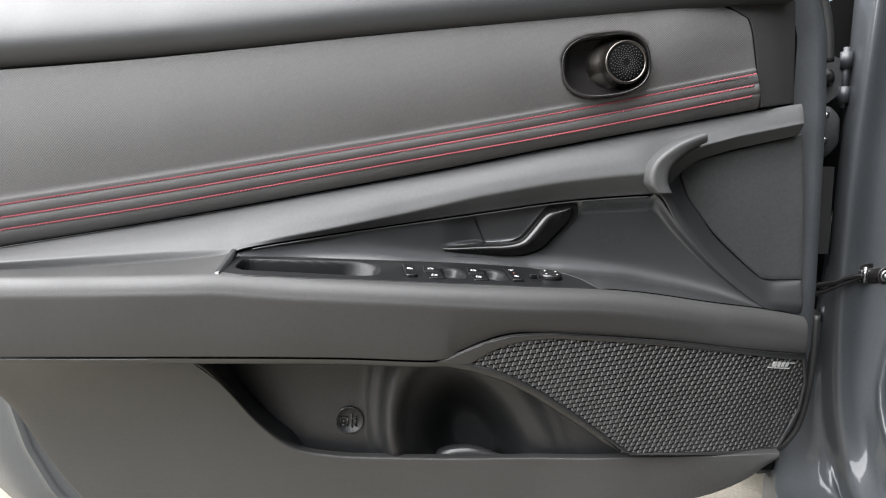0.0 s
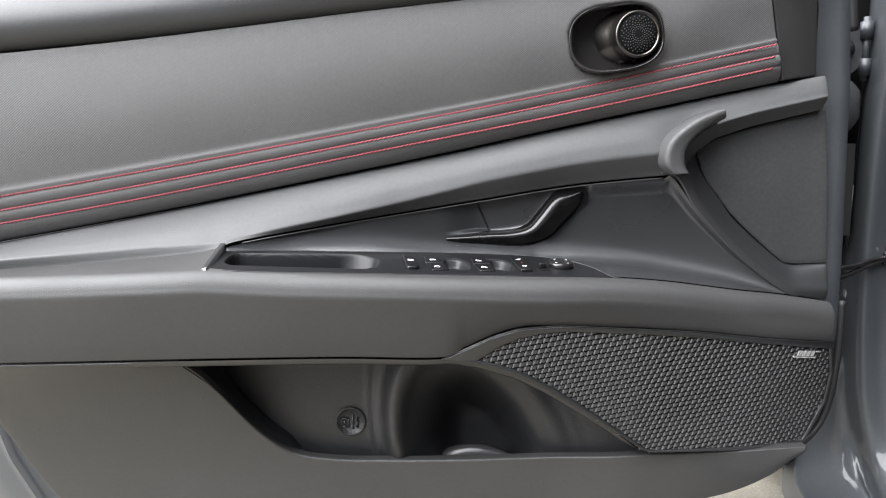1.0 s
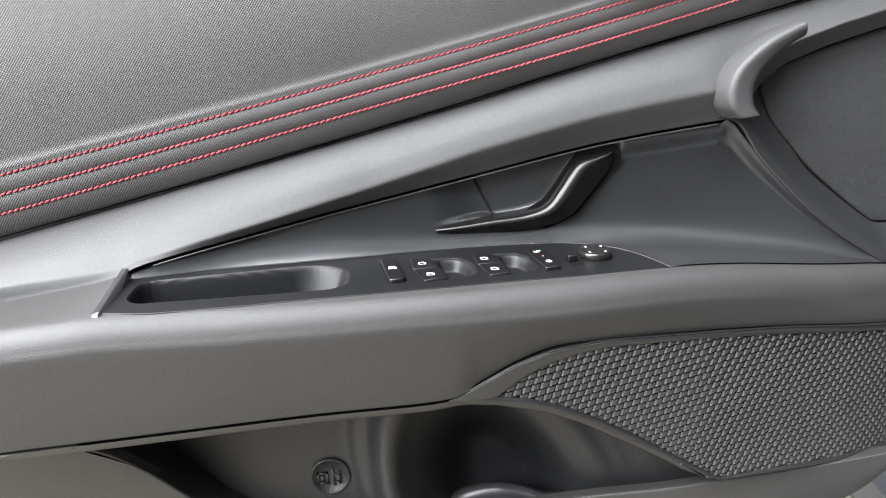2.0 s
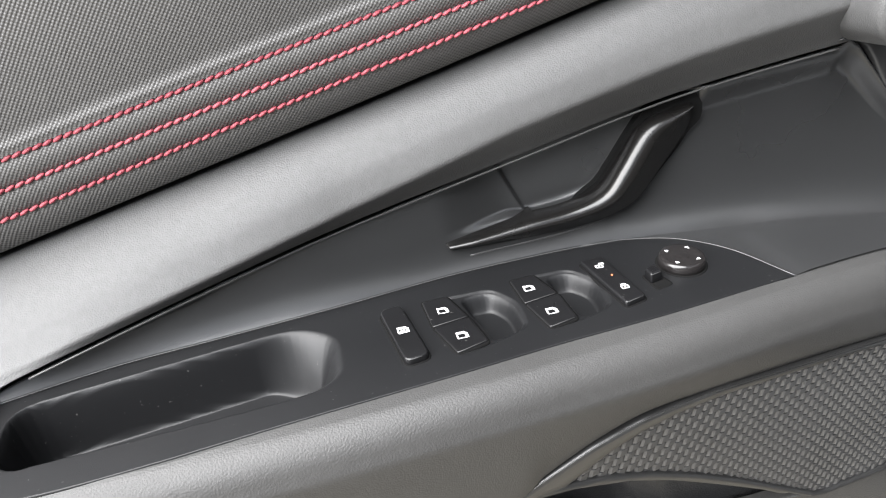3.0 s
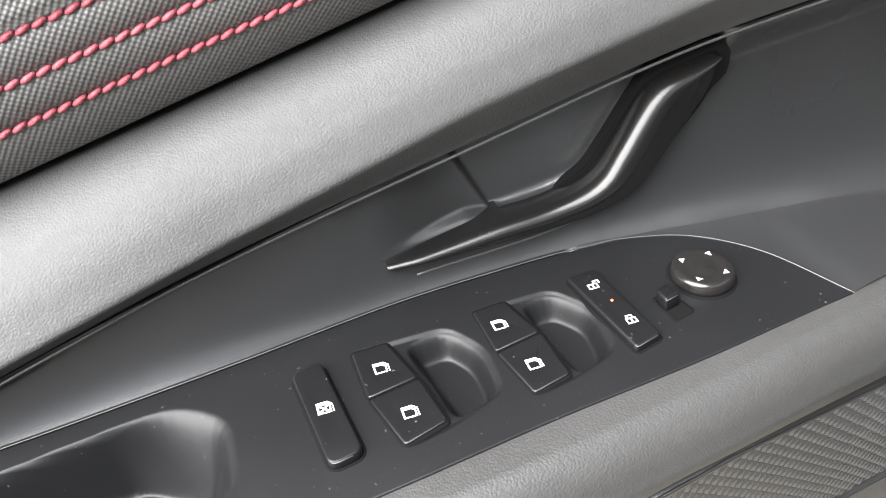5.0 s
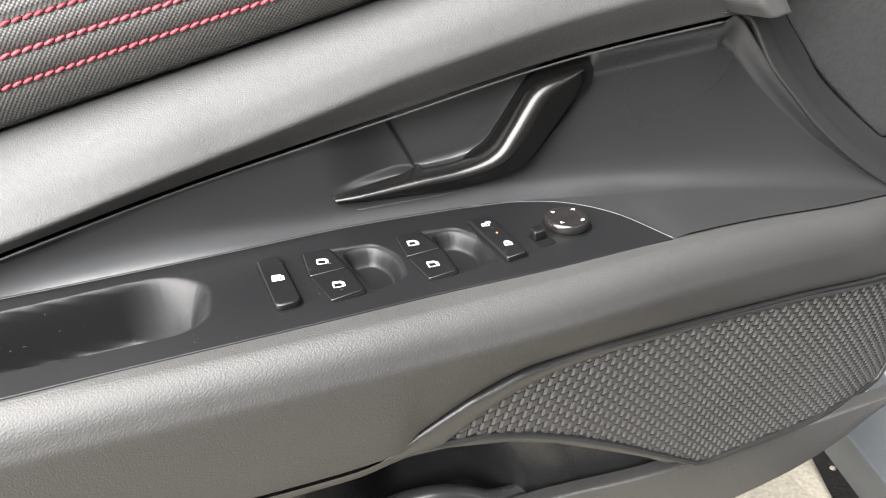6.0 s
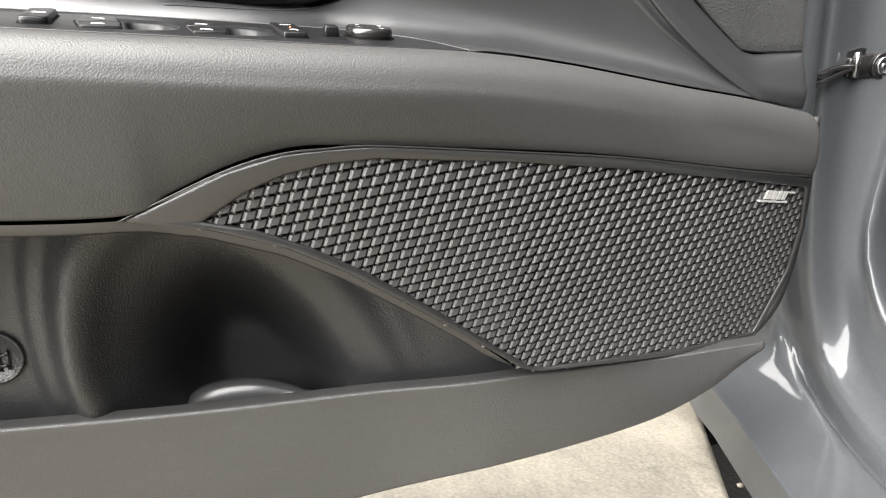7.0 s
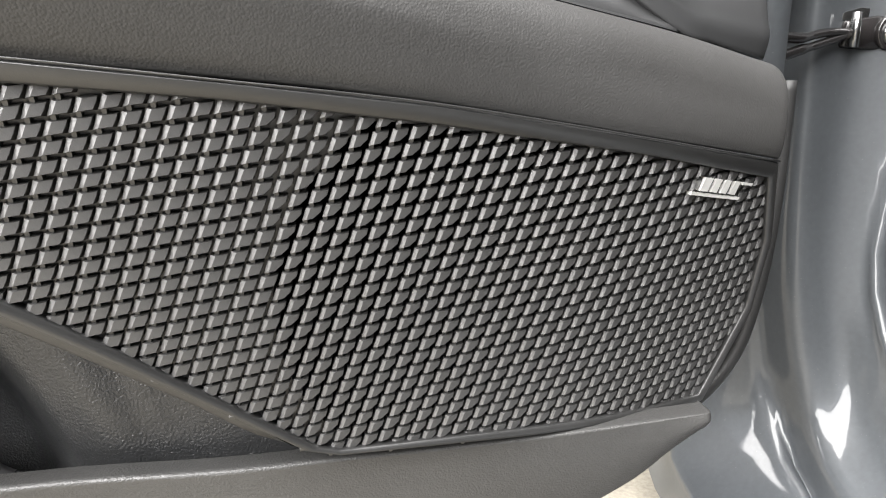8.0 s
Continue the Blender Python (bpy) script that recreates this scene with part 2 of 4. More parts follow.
def shrink(points, d):
    """The polygon's points moved towards its middle by about d."""
    p = np.array(points, float)
    nxt, prv = np.roll(p, -1, 0), np.roll(p, 1, 0)
    t = nxt - prv
    t /= np.maximum(np.linalg.norm(t, axis=1, keepdims=True), 1e-9)
    area = np.sum(p[:, 0] * nxt[:, 1] - nxt[:, 0] * p[:, 1])
    n = np.stack([-t[:, 1], t[:, 0]], 1) * (1 if area > 0 else -1)
    return p + n * d


def inside(poly, x, z):
    """Signed distance to a polygon for arrays of points: positive within."""
    poly = np.array(poly, float)
    x, z = np.asarray(x, float), np.asarray(z, float)
    best, odd = np.full(x.shape, 1e9), np.zeros(x.shape, bool)
    for a, b in zip(poly, np.roll(poly, -1, 0)):
        d = b - a
        t = np.clip(((x - a[0]) * d[0] + (z - a[1]) * d[1]) / (d @ d + 1e-15), 0, 1)
        best = np.minimum(best, np.hypot(x - a[0] - t * d[0], z - a[1] - t * d[1]))
        cross = ((a[1] > z) != (b[1] > z)) & (x < (b[0] - a[0]) * (z - a[1]) / (b[1] - a[1] + 1e-15) + a[0])
        odd ^= cross
    return np.where(odd, best, -best)


def step01(v):
    v = np.clip(v, 0, 1)
    return v * v * (3 - 2 * v)


# ---- the lines that shape the door trim: (x along the door, y into it, z up) ----
LEFT = -0.56
TOP = [(-0.60, .772, .874), (-0.469, .774, .883), (-0.289, .775, .896), (-0.05, .775, .918), (0.128, .776, .933), (0.293, .778, .947), (0.42, .782, .957)]
STITCH = ([(-0.60, 0.785, .722), (-0.493, 0.787, .738), (-0.303, 0.788, .767), (-0.052, 0.791, .808), (0.134, 0.791, .840), (0.36, 0.792, .884)],
          [(-0.60, 0.788, .707), (-0.497, 0.790, .723), (-0.305, 0.791, .753), (-0.053, 0.793, .796), (0.134, 0.794, .829), (0.36, 0.795, .872)],
          [(-0.60, 0.792, .693), (-0.500, 0.794, .709), (-0.307, 0.795, .739), (-0.053, 0.797, .784), (0.135, 0.797, .817), (0.36, 0.798, .861)])
SEAM = [(-0.60, 0.802, .672), (-0.51, 0.804, .688), (-0.313, 0.806, .720), (-0.117, 0.807, .755), (0.01, 0.811, .778), (0.138, 0.811, .803), (0.36, 0.811, .844), (0.43, 0.814, .855)]
# under-edge of the sweeping beam, down to the valley of the armrest
UNDER = [(-0.60, .770, .664), (-0.40, .763, .672), (-0.25, .757, .684), (-0.208, .759, .695), (-0.115, .783, .708), (-0.053, .796, .716), (0.042, .803, .729), (0.139, .808, .742), (0.244, .805, .750), (0.27, .80, .752)]
PLATE_BACK = [(-0.222, .758), (-0.173, .771), (-0.121, .779), (-0.064, .788), (-0.002, .799), (0.050, .804), (0.085, .8055), (0.105, .804), (0.129, .796), (0.150, .777), (0.166, .745)]
PLATE_FRONT = [(-0.222, .700), (-0.192, .697), (-0.151, .701), (-0.095, .709), (-0.02, .719), (0.035, .727), (0.095, .734), (0.166, .7445)]
FRONT = [(-0.60, .700, .672), (-0.40, .700, .675), (-0.26, .700, .678), (-0.222, .700, .6783), (-0.151, .701, .6728), (-0.095, .709, .6693), (-0.02, .719, .6645), (0.035, .727, .6610),
         (0.095, .734, .6571), (0.166, .7445, .6526), (0.223, .758, .645), (0.300, .778, .6305), (0.366, .797, .619), (0.43, .812, .605)]
LOW = [(-0.60, .700, .591), (-0.25, .703, .590), (-0.107, .710, .587), (-0.008, .718, .582), (0.017, .722, .591), (0.043, .7235, .602), (0.070, .7255, .609), (0.1, .729, .609), (0.19, .743, .601), (0.257, .7535, .593), (0.341, .7705, .579), (0.43, .802, .564)]


def plate_z(x, y):
    return 0.6695 + 0.12 * (y - 0.765) - 0.08 * (x + 0.014)


def grille_y(x, z):
    d = np.clip(0.578 - z, -0.03, 0.16)
    return 0.729 + 0.13 * (x - 0.033) + 0.26 * d - 0.25 * d * d + 1.4 * np.maximum(0, x - 0.3) ** 2


def lower_y(x, z):
    return 0.70 + 0.12 * (1 - np.exp(-np.maximum(0.59 - z, -0.02) / 0.09)) + 0.08 * np.maximum(0, x - 0.1) ** 2 - 0.007 * step01((x - 0.1) / 0.1) * step01((0.47 - z) / 0.02)


door = thing("door_card", "charcoal grey door trim panel with three red stitch lines", "door panel", (0, 0.8, 0.35))

# ---- upper trim ----
xs = np.linspace(LEFT, 0.371, 120)
t_ = by_x(TOP, xs)
rows = across([t_ + (0, 0.004, 0.0015), t_ + (0, -0.006, 0.008), t_ + (0, -0.010, 0.030), t_ + (0, 0.006, 0.062), t_ + (0, 0.05, 0.12)], 26)
part("upper_trim", grid_mesh(rows, 0.001, 0.02), M_UPPER, door, "grey grained plastic window ledge trim")

# ---- woven insert with quilted stitch lines ----
OVAL_C, OVAL_TILT = (0.1735, 0.888), radians(7)


def oval(scale_x, scale_z, k=64):
    out = []
    for i in range(k):
        a = i * math.tau / k
        c, s = math.cos(a), math.sin(a)
        u = scale_x * math.copysign(abs(c) ** 0.74, c)
        v = scale_z * math.copysign(abs(s) ** 0.74, s)
        out.append((OVAL_C[0] + u * math.cos(OVAL_TILT) - v * math.sin(OVAL_TILT), OVAL_C[1] + u * math.sin(OVAL_TILT) + v * math.cos(OVAL_TILT)))
    return np.array(out)


xs = np.linspace(LEFT, 0.352, 330)
top_, s1, s2, s3, seam_ = (by_x(p, xs) for p in (TOP, *STITCH, SEAM))
bands = [(top_ - (0, 0, 0.001), s1, 46, 0.0), (s1, s2, 14, 0.0022), (s2, s3, 14, 0.0022), (s3, seam_ + (0, 0.0, 0.0012), 18, 0.003)]
rows = []
for a, b, n, puff in bands:
    for k in range(n):
        v = k / n
        p = a * (1 - v) + b * v
        if puff:
            p[:, 1] -= puff * math.sin(math.pi * v) ** 0.6
        else:
            p[:, 1] += -0.006 * math.sin(math.pi * v) - 0.0025 * step01((v - 0.94) / 0.04) * step01((1 - v) / 0.02)
        rows.append(p)
rows.append(seam_ + (0, 0.002, 0.0012))
rows = np.array(rows)
# the right edge leans, its upper corner is rounded
edge_z = np.array([0.80, 0.843, 0.863, 0.899, 0.925, 0.937, 0.944, 0.952])
edge_x = np.array([0.352, 0.351, 0.346, 0.337, 0.330, 0.325, 0.312, 0.290])
right = np.interp(rows[:, -1, 2], edge_z, edge_x)
rows[:, :, 0] = LEFT + (rows[:, :, 0] - LEFT) * ((right - LEFT) / (0.352 - LEFT))[:, None]
# the surface turns away towards the front end of the door
rows[:, :, 1] += 0.010 * step01((rows[:, :, 0] - 0.24) / 0.1) * step01((rows[:, :, 2] - 0.86) / 0.05)
sunk = step01((inside(oval(0.0468, 0.0328), rows[:, :, 0], rows[:, :, 2])) / 0.004)
rows[:, :, 1] += 0.045 * sunk
insert = part("insert", grid_mesh(rows, 0.001, 0.012), M_INSERT, door, "dark grey woven insert with quilted ridges")


def stitch_line(pts, name):
    """A row of short slanted red threads along a groove."""
    line = by_length([p for p in pts], 4000)
    line = line[(line[:, 0] > LEFT) & (line[:, 0] < 0.3415)]
    s = np.concatenate([[0], np.cumsum(np.linalg.norm(np.diff(line, axis=0), axis=1))])
    bm = bmesh.new()
    pitch = 0.0047
    for k in range(int(s[-1] / pitch)):
        c = []
        for f in (-0.50, -0.34, 0.0, 0.34, 0.50):
            q = (k + 0.5 + f) * pitch
            p = np.array([np.interp(q, s, line[:, i]) for i in range(3)])
            p[2] += f * 0.0012
            p[1] += -0.0006 - 0.0007 * math.cos(f * math.pi)
            c.append(p)
        tube(bm, c, [0.0004, 0.0008, 0.00098, 0.0008, 0.0004], 6)
    return part(name, bm, M_RED, insert, "row of red thread stitches")


for pts in STITCH:
    stitch_line(pts, "stitch_line")

# end cap between the insert and the door's front edge
zs = np.linspace(0.0, 1.0, 30)
cap_l = np.stack([np.interp(0.845 + zs * 0.112, edge_z[1:], [0.3535, 0.3485, 0.3395, 0.3325, 0.3275, 0.3145, 0.30]), 0.806 - 0.020 * zs, 0.845 + zs * 0.112], 1)
cap_r = np.stack([0.3985 - 0.016 * zs, 0.826 - 0.022 * zs, 0.851 + zs * 0.108], 1)
mid = (cap_l + cap_r) / 2 - (0, 0.002, 0)
part("end_cap", grid_mesh(across([cap_l, mid, cap_r], 12), 0.0012, 0.02), M_PAD, door, "smooth dark grey end cap")

# ---- tweeter in an oval bowl ----
tweeter = part("tweeter_bezel", outline_solid(bmesh.new(), [[(x, y, z) for x, z in oval(*sc)] for sc, y in
               (((0.0475, 0.0335), 0.794), ((0.0475, 0.0335), 0.779), ((0.0465, 0.0325), 0.7765), ((0.0450, 0.0310), 0.777), ((0.0440, 0.0300), 0.780), ((0.041, 0.0275), 0.800), ((0.036, 0.023), 0.808), ((0.012, 0.008), 0.810))], True),
               M_GLOSS, door, "gloss black oval tweeter bowl")
TW = Matrix.Translation((0.1905, 0.800, 0.8905)) @ Matrix.Rotation(radians(90), 4, "X") @ Matrix.Rotation(radians(7), 4, "Y")
bm = bmesh.new()
rings = []
for r, h, sx in ((0.031, -0.010, -0.013), (0.0275, 0.003, -0.008), (0.0245, 0.014, -0.0035), (0.0232, 0.022, 0), (0.0232, 0.0262, 0), (0.0225, 0.0272, 0), (0.0205, 0.0270, 0), (0.0198, 0.0255, 0)):
    rings.append([TW @ Vector((sx + r * math.cos(k * math.tau / 48), r * math.sin(k * math.tau / 48) * 0.98, h)) for k in range(48)])
outline_solid(bm, rings, False)
part("tweeter_housing", bm, M_TWEETER, tweeter, "metallic bronze-grey tweeter housing")
bm = bmesh.new()
lathe(bm, [(0.0200, 0.0245), (0.0196, 0.0262), (0.012, 0.0268), (0.0005, 0.027)], TW, 48)
part("tweeter_cover", bm, M_BLACK, tweeter, "perforated black tweeter cover")
bm = bmesh.new()
for arm in range(22):
    for k in range(7):
        r = 0.0045 + k * 0.0021
        a = arm * math.tau / 22 + k * 0.16
        if k == 0 and arm % 2:
            continue
        lathe(bm, [(0.0007, 0.0262), (0.0005, 0.0272), (0.0001, 0.0273)], TW @ Matrix.Translation((r * math.cos(a), r * math.sin(a), 0)), 6)
tagged(part("tweeter_dots", bm, M_BEZEL, tweeter, "swirl of small raised dots"), kind="stuff")

# ---- sweeping beam under the insert ----
xs = np.linspace(LEFT, 0.4025, 150)
a, b = by_x(SEAM, xs) + (0, 0.004, -0.0012), by_x(UNDER, xs)
past = step01((xs - 0.235) / 0.04)
b[:, 2] = b[:, 2] * (1 - past) + past * np.interp(xs, [0.235, 0.275, 0.29, 0.327, 0.41], [0.752, 0.776, 0.787, 0.7985, 0.8165])
b[:, 1] = b[:, 1] * (1 - past) + past * 0.818
cy = np.interp(xs, [-0.6, -0.4, -0.25, -0.18, -0.115, -0.05, 0.04, 0.14, 0.22, 0.26, 0.33, 0.41], [0.766, 0.763, 0.761, 0.766, 0.776, 0.785, 0.789, 0.790, 0.788, 0.797, 0.803, 0.808])
cf = np.interp(xs, [-0.6, -0.30, -0.20, -0.12, -0.05, 0.04, 0.13, 0.22, 0.26], [0.45, 0.70, 0.88, 0.84, 0.76, 0.63, 0.61, 0.63, 0.60])
crest_ = a * (1 - cf[:, None]) + b * cf[:, None]
crest_[:, 1] = cy
g = [a]
slim = 1 - 0.8 * step01((xs - 0.20) / 0.07)
for f, o in ((0.10, 0.006), (0.30, 0.009), (0.60, 0.0075), (0.88, 0.003)):
    p = a * (1 - f) + crest_ * f
    p[:, 1] -= o * slim
    g.append(p)
for f, o in ((0.03, 0.001), (0.12, 0.0015), (0.45, 0.001), (0.8, 0.0)):
    p = crest_ * (1 - f) + b * f
    p[:, 1] -= o
    g.append(p)
g.append(b)
part("beam", grid_mesh(np.array([q for q in across(g, 44)]), 0.001, 0.03), M_BEAM, door, "light grey grained leatherette beam")

# crescent pull that ends the beam
outer = by_length([(0.232, .752), (0.2225, .762), (0.2215, .776), (0.229, .790), (0.249, .805), (0.268, .813), (0.281, .817)], 40)
inner = by_length([(0.256, .752), (0.2525, .760), (0.2515, .772), (0.256, .783), (0.265, .792), (0.276, .799), (0.2855, .803)], 40)
g = []
for f, y in ((0.0, 0.806), (0.012, 0.776), (0.035, 0.7672), (0.065, 0.7650), (0.11, 0.7648), (0.3, 0.7665), (0.55, 0.7692), (0.68, 0.7705), (0.73, 0.7735), (0.79, 0.781), (1.0, 0.824)):
    q = outer * (1 - f) + inner * f
    g.append(np.stack([q[:, 0], np.full(40, y) + 0.004 * np.linspace(-1, 1, 40) ** 2 , q[:, 1]], 1))
part("pull", grid_mesh(across(g, 26), 0.001, 0.03), M_BEAM, door, "crescent-shaped soft grey grab pull")

# flocked triangle and its frame
top_t = by_length([(0.272, .820, .771), (0.278, .822, .7795), (0.292, .823, .786), (0.327, .824, .7965), (0.411, .826, .816)], 30)
bot_t = by_length([(0.272, .820, .770), (0.282, .822, .745), (0.300, .823, .721), (0.32, .824, .697), (0.365, .826, .656), (0.381, .828, .6475), (0.424, .830, .647)], 30)
rows = across([top_t, (top_t + bot_t) / 2 - (0, 0.003, 0), bot_t], 20)
part("flocked_panel", grid_mesh(rows, 0.0012, 0.01), M_FELT, door, "black flocked triangular panel")
fr_in = by_length([(0.228, .802, .752), (0.247, .805, .745), (0.264, .806, .717), (0.283, .805, .694), (0.305, .803, .669), (0.335, .800, .642), (0.367, .797, .6195), (0.385, .803, .6155), (0.417, .814, .609)], 48)
fr_out = by_length([(0.270, .822, .772), (0.2715, .822, .766), (0.2805, .823, .745), (0.299, .824, .720), (0.319, .826, .695), (0.364, .826, .6545), (0.381, .828, .6455), (0.400, .830, .6452), (0.423, .830, .6452)], 48)
part("panel_frame", grid_mesh(across([fr_in, fr_in * 0.72 + fr_out * 0.28 - (0, 0.005, 0), (fr_in + fr_out) / 2 - (0, 0.004, 0), fr_out - (0, 0.002, 0), fr_out + (0, 0.006, 0)], 22), 0.0012, 0.012), M_PANEL, door, "black curved frame round the flocked panel")

# ---- dark handle panel with its finger bowl ----
xs = np.concatenate([np.linspace(-0.2235, -0.02, 60), np.linspace(-0.018, 0.16, 200), np.linspace(0.162, 0.366, 70)])
a = by_x(UNDER, xs) - (0, -0.003, 0.0032)
fx = np.interp(xs, [0.236, 0.245, 0.264, 0.283, 0.305, 0.335, 0.366], [0.752, 0.7455, 0.718, 0.695, 0.670, 0.643, 0.6215])
a[:, 2] = np.where(xs > 0.236, fx, a[:, 2])
a[:, 1] = np.where(xs > 0.236, np.interp(xs, [0.236, 0.30, 0.366], [0.806, 0.805, 0.798]), a[:, 1])
pb, pf = smooth_line(PLATE_BACK), by_x(FRONT, xs)
# back line of the ledge that carries the plate and runs on past it
LEDGE = [(-0.222, .758), (-0.173, .771), (-0.121, .779), (-0.064, .788), (-0.002, .799), (0.050, .8043), (0.085, .8060), (0.11, .8056), (0.167, .8045), (0.247, .803), (0.29, .801), (0.33, .799), (0.37, .7975)]
by = soft(xs, LEDGE) + 0.0008 * step01((0.14 - xs) / 0.02)
far_z = soft(xs, [(0.0, .6714), (0.08, .6668), (0.10, .6645), (0.167, .6565), (0.205, .652), (0.247, .645), (0.29, .6372), (0.33, .629), (0.37, .6205)])
k_ = step01((xs - 0.06) / 0.04)
bz = plate_z(xs, by) * (1 - k_) + far_z * k_
start = step01((xs - 0.074) / 0.016)
fy_, fz_ = by + (pf[:, 1] + 0.0008 - by) * start, bz + (pf[:, 2] + 0.0006 - bz) * start
wall = soft(xs, [(-0.25, 0.760), (-0.2, 0.7705), (-0.115, 0.789), (0.0, 0.807), (0.05, 0.8125), (0.1, 0.8175), (0.2, 0.819), (0.29, 0.814), (0.37, 0.799)])
reach = soft(xs, [(-0.25, 0.011), (0.0, 0.0105), (0.16, 0.009), (0.26, 0.008), (0.37, 0.004)])
dip = 0.0014 * step01((0.178 - xs) / 0.016)
g = []
for v in np.linspace(0, 1, 12)[:-1]:
    g.append(np.stack([xs, fy_ * (1 - v) + by * v, fz_ * (1 - v) + bz * v - dip * (1 - step01((v - 0.75) / 0.25))], 1))
for v in np.linspace(0, 1, 76) ** 1.5:
    z = bz * (1 - v) + a[:, 2] * v
    y = by + (wall - by) * (1 - np.exp(-(z - bz) / reach))
    w = step01((v - 0.8) / 0.2) * (1 - step01((xs + 0.02) / 0.03) * step01((0.160 - xs) / 0.02))
    y = y * (1 - w) + np.minimum(y, a[:, 1] + 0.002) * w
    g.append(np.stack([xs, y, z + 0.0004], 1))
rows = np.array(g[::-1])
up = by_length([(-0.0012, .6895), (0.02, .6905), (0.045, .692), (0.070, .693), (0.088, .6975), (0.099, .7085), (0.1075, .7190), (0.114, .7265), (0.1205, .7303), (0.131, .7322), (0.1440, .7340)], 60)
# hollow above the handle: a soft scoop, then a flat floor past a moulded seam
above = np.vstack([[(-0.20, .6895)], up, [(0.19, .7405), (0.19, .80), (-0.20, .80)]])
X, Z = rows[:, :, 0], rows[:, :, 2]
d = inside(above, X, Z)
ends = step01((0.158 - X) / 0.012)
seam_x = 0.0469 - (Z - 0.693) * 0.42
open_ = step01((d + 0.004 * step01((X - 0.035) / 0.02)) / 0.005)
deep = 0.8165 + 0.0025 * step01((X - seam_x) / 0.0014)
rows[:, :, 1] += np.maximum(deep - rows[:, :, 1], 0) * step01((X + 0.006) / 0.050) ** 1.3 * open_ * ends
lip = step01((X - 0.034) / 0.03) * np.exp(-np.maximum(d + 0.0035 + 0.0015 * step01((X - 0.075) / 0.02), 0) / 0.002) * step01((d + 0.0085) / 0.004) * step01((0.134 - X) / 0.015)
rows[:, :, 1] += (0.8045 - rows[:, :, 1]) * lip
part("handle_panel", grid_mesh(rows, 0.0008, 0.01), M_PANEL, door, "satin charcoal panel hollowed behind the handle")

# inner door handle
lo = by_length([(0.0025, .6815), (0.02, .6805), (0.045, .679), (0.070, .678), (0.090, .679), (0.104, .6825), (0.115, .688), (0.127, .700), (0.140, .713), (0.1468, .7225), (0.1492, .7295), (0.1480, .7335)], 60)
loop_ = np.concatenate([up, lo[::-1]])
room = 0.0017 + 0.0038 * step01((loop_[:, 0] - 0.112) / 0.015) * step01((loop_[:, 1] - 0.718) / 0.008)
joint = shrink(loop_, -room[:, None])
rim_loop = shrink(loop_, -room[:, None] - 0.0005)
joint[:60, 1] -= 0.0045 * step01((0.085 - joint[:60, 0]) / 0.02)
part("handle_joint", outline_solid(bmesh.new(), [[(x, y, z) for x, z in joint] for y in (0.838, 0.8135)]), M_BLACK, door, "black gap round the handle", smooth=False)
# the bar: a shelf that runs back into the hollow, a rounded crest that widens to a facet at the top, then the front face
s_ = np.linspace(0, 1, 60)
bow = np.interp(s_, [0, 0.08, 0.45, 0.6, 0.8, 1], [0.004, 0.002, 0.002, 0.001, 0.004, 0.0075])
wide = 1 - 0.2 * step01((s_ - 0.70) / 0.2)
g = []
for f, y in ((0.03, 0.812), (0.0, 0.8062), (0.01, 0.8028), (0.06, 0.8000), (0.13, 0.7983), (0.21, 0.7973), (0.30, 0.7970), (0.40, 0.7975)):
    q = up + (lo - up) * (f * wide)[:, None]
    g.append(np.stack([q[:, 0], y + bow, q[:, 1]], 1))
for f, y in ((0.88, 0.8045), (0.94, 0.8062), (0.98, 0.8095), (1.0, 0.816)):
    q = up * (1 - f) + lo * f
    g.append(np.stack([q[:, 0], y + bow, q[:, 1]], 1))
k_ = up[:, 0] < 0.051
q = up[k_]
rim = [np.stack([q[:, 0], np.full(len(q), y), q[:, 1] + dz], 1) for y, dz in ((0.8045, -0.0004), (0.812, 0.0008), (0.822, 0.0016), (0.834, 0.0020))]
part("handle_shelf", grid_mesh(across(rim, 14), 0, 0), M_HANDLE, door, "dark top of the handle running into the hollow")
part("door_handle", grid_mesh(across(g, 44), 0.001, 0.012), M_HANDLE, door, "dark metallic inner door release handle")


def panel_y(x, z):
    b_, w_, r_, z_ = (float(np.interp(x, xs, k)) for k in (by, wall, reach, bz))
    return b_ + (w_ - b_) * (1 - math.exp(-max(z - z_, 0) / r_))


# moulded edges of the panel, with their highlight put into a lighter colour
line = [(x, panel_y(x, z) - 0.0002, z) for x, z in rim_loop[54:117]]
part("handle_edge", tube(bmesh.new(), line, 0.00045, 8), M_EDGE, door, "thin moulded edge round the handle, highlight put into its colour")
line = by_x(UNDER, np.linspace(-0.205, 0.232, 120)) + (0, 0.0012, -0.0026)
part("panel_edge", tube(bmesh.new(), line, 0.0006, 8), M_EDGE, door, "thin moulded edge under the beam, highlight put into its colour")

# ---- switch plate: one moulding with the tray and finger cups sunk in it ----
nx, nv = 560, 110
xs = np.linspace(-0.2215, 0.1655, nx)
pb = smooth_line(PLATE_BACK)
pf = smooth_line(PLATE_FRONT)
yb, yf = np.interp(xs, pb[:, 0], pb[:, 1]) - 0.0004, np.interp(xs, pf[:, 0], pf[:, 1]) + 0.0008
vv = np.linspace(0, 1, nv)[:, None]
X = np.repeat(xs[None], nv, 0)
Y = yb[None] * (1 - vv) + yf[None] * vv
TRAY = rounded([(-0.2135, .7525), (-0.085, .7765), (-0.066, .764), (-0.066, .735), (-0.078, .7255), (-0.205, .7135), (-0.2135, .722)], 0.012)
CUP_A = rounded([(-0.0045, .7775), (0.014, .7795), (0.0235, .765), (0.0235, .745), (0.004, .7375)], 0.007)
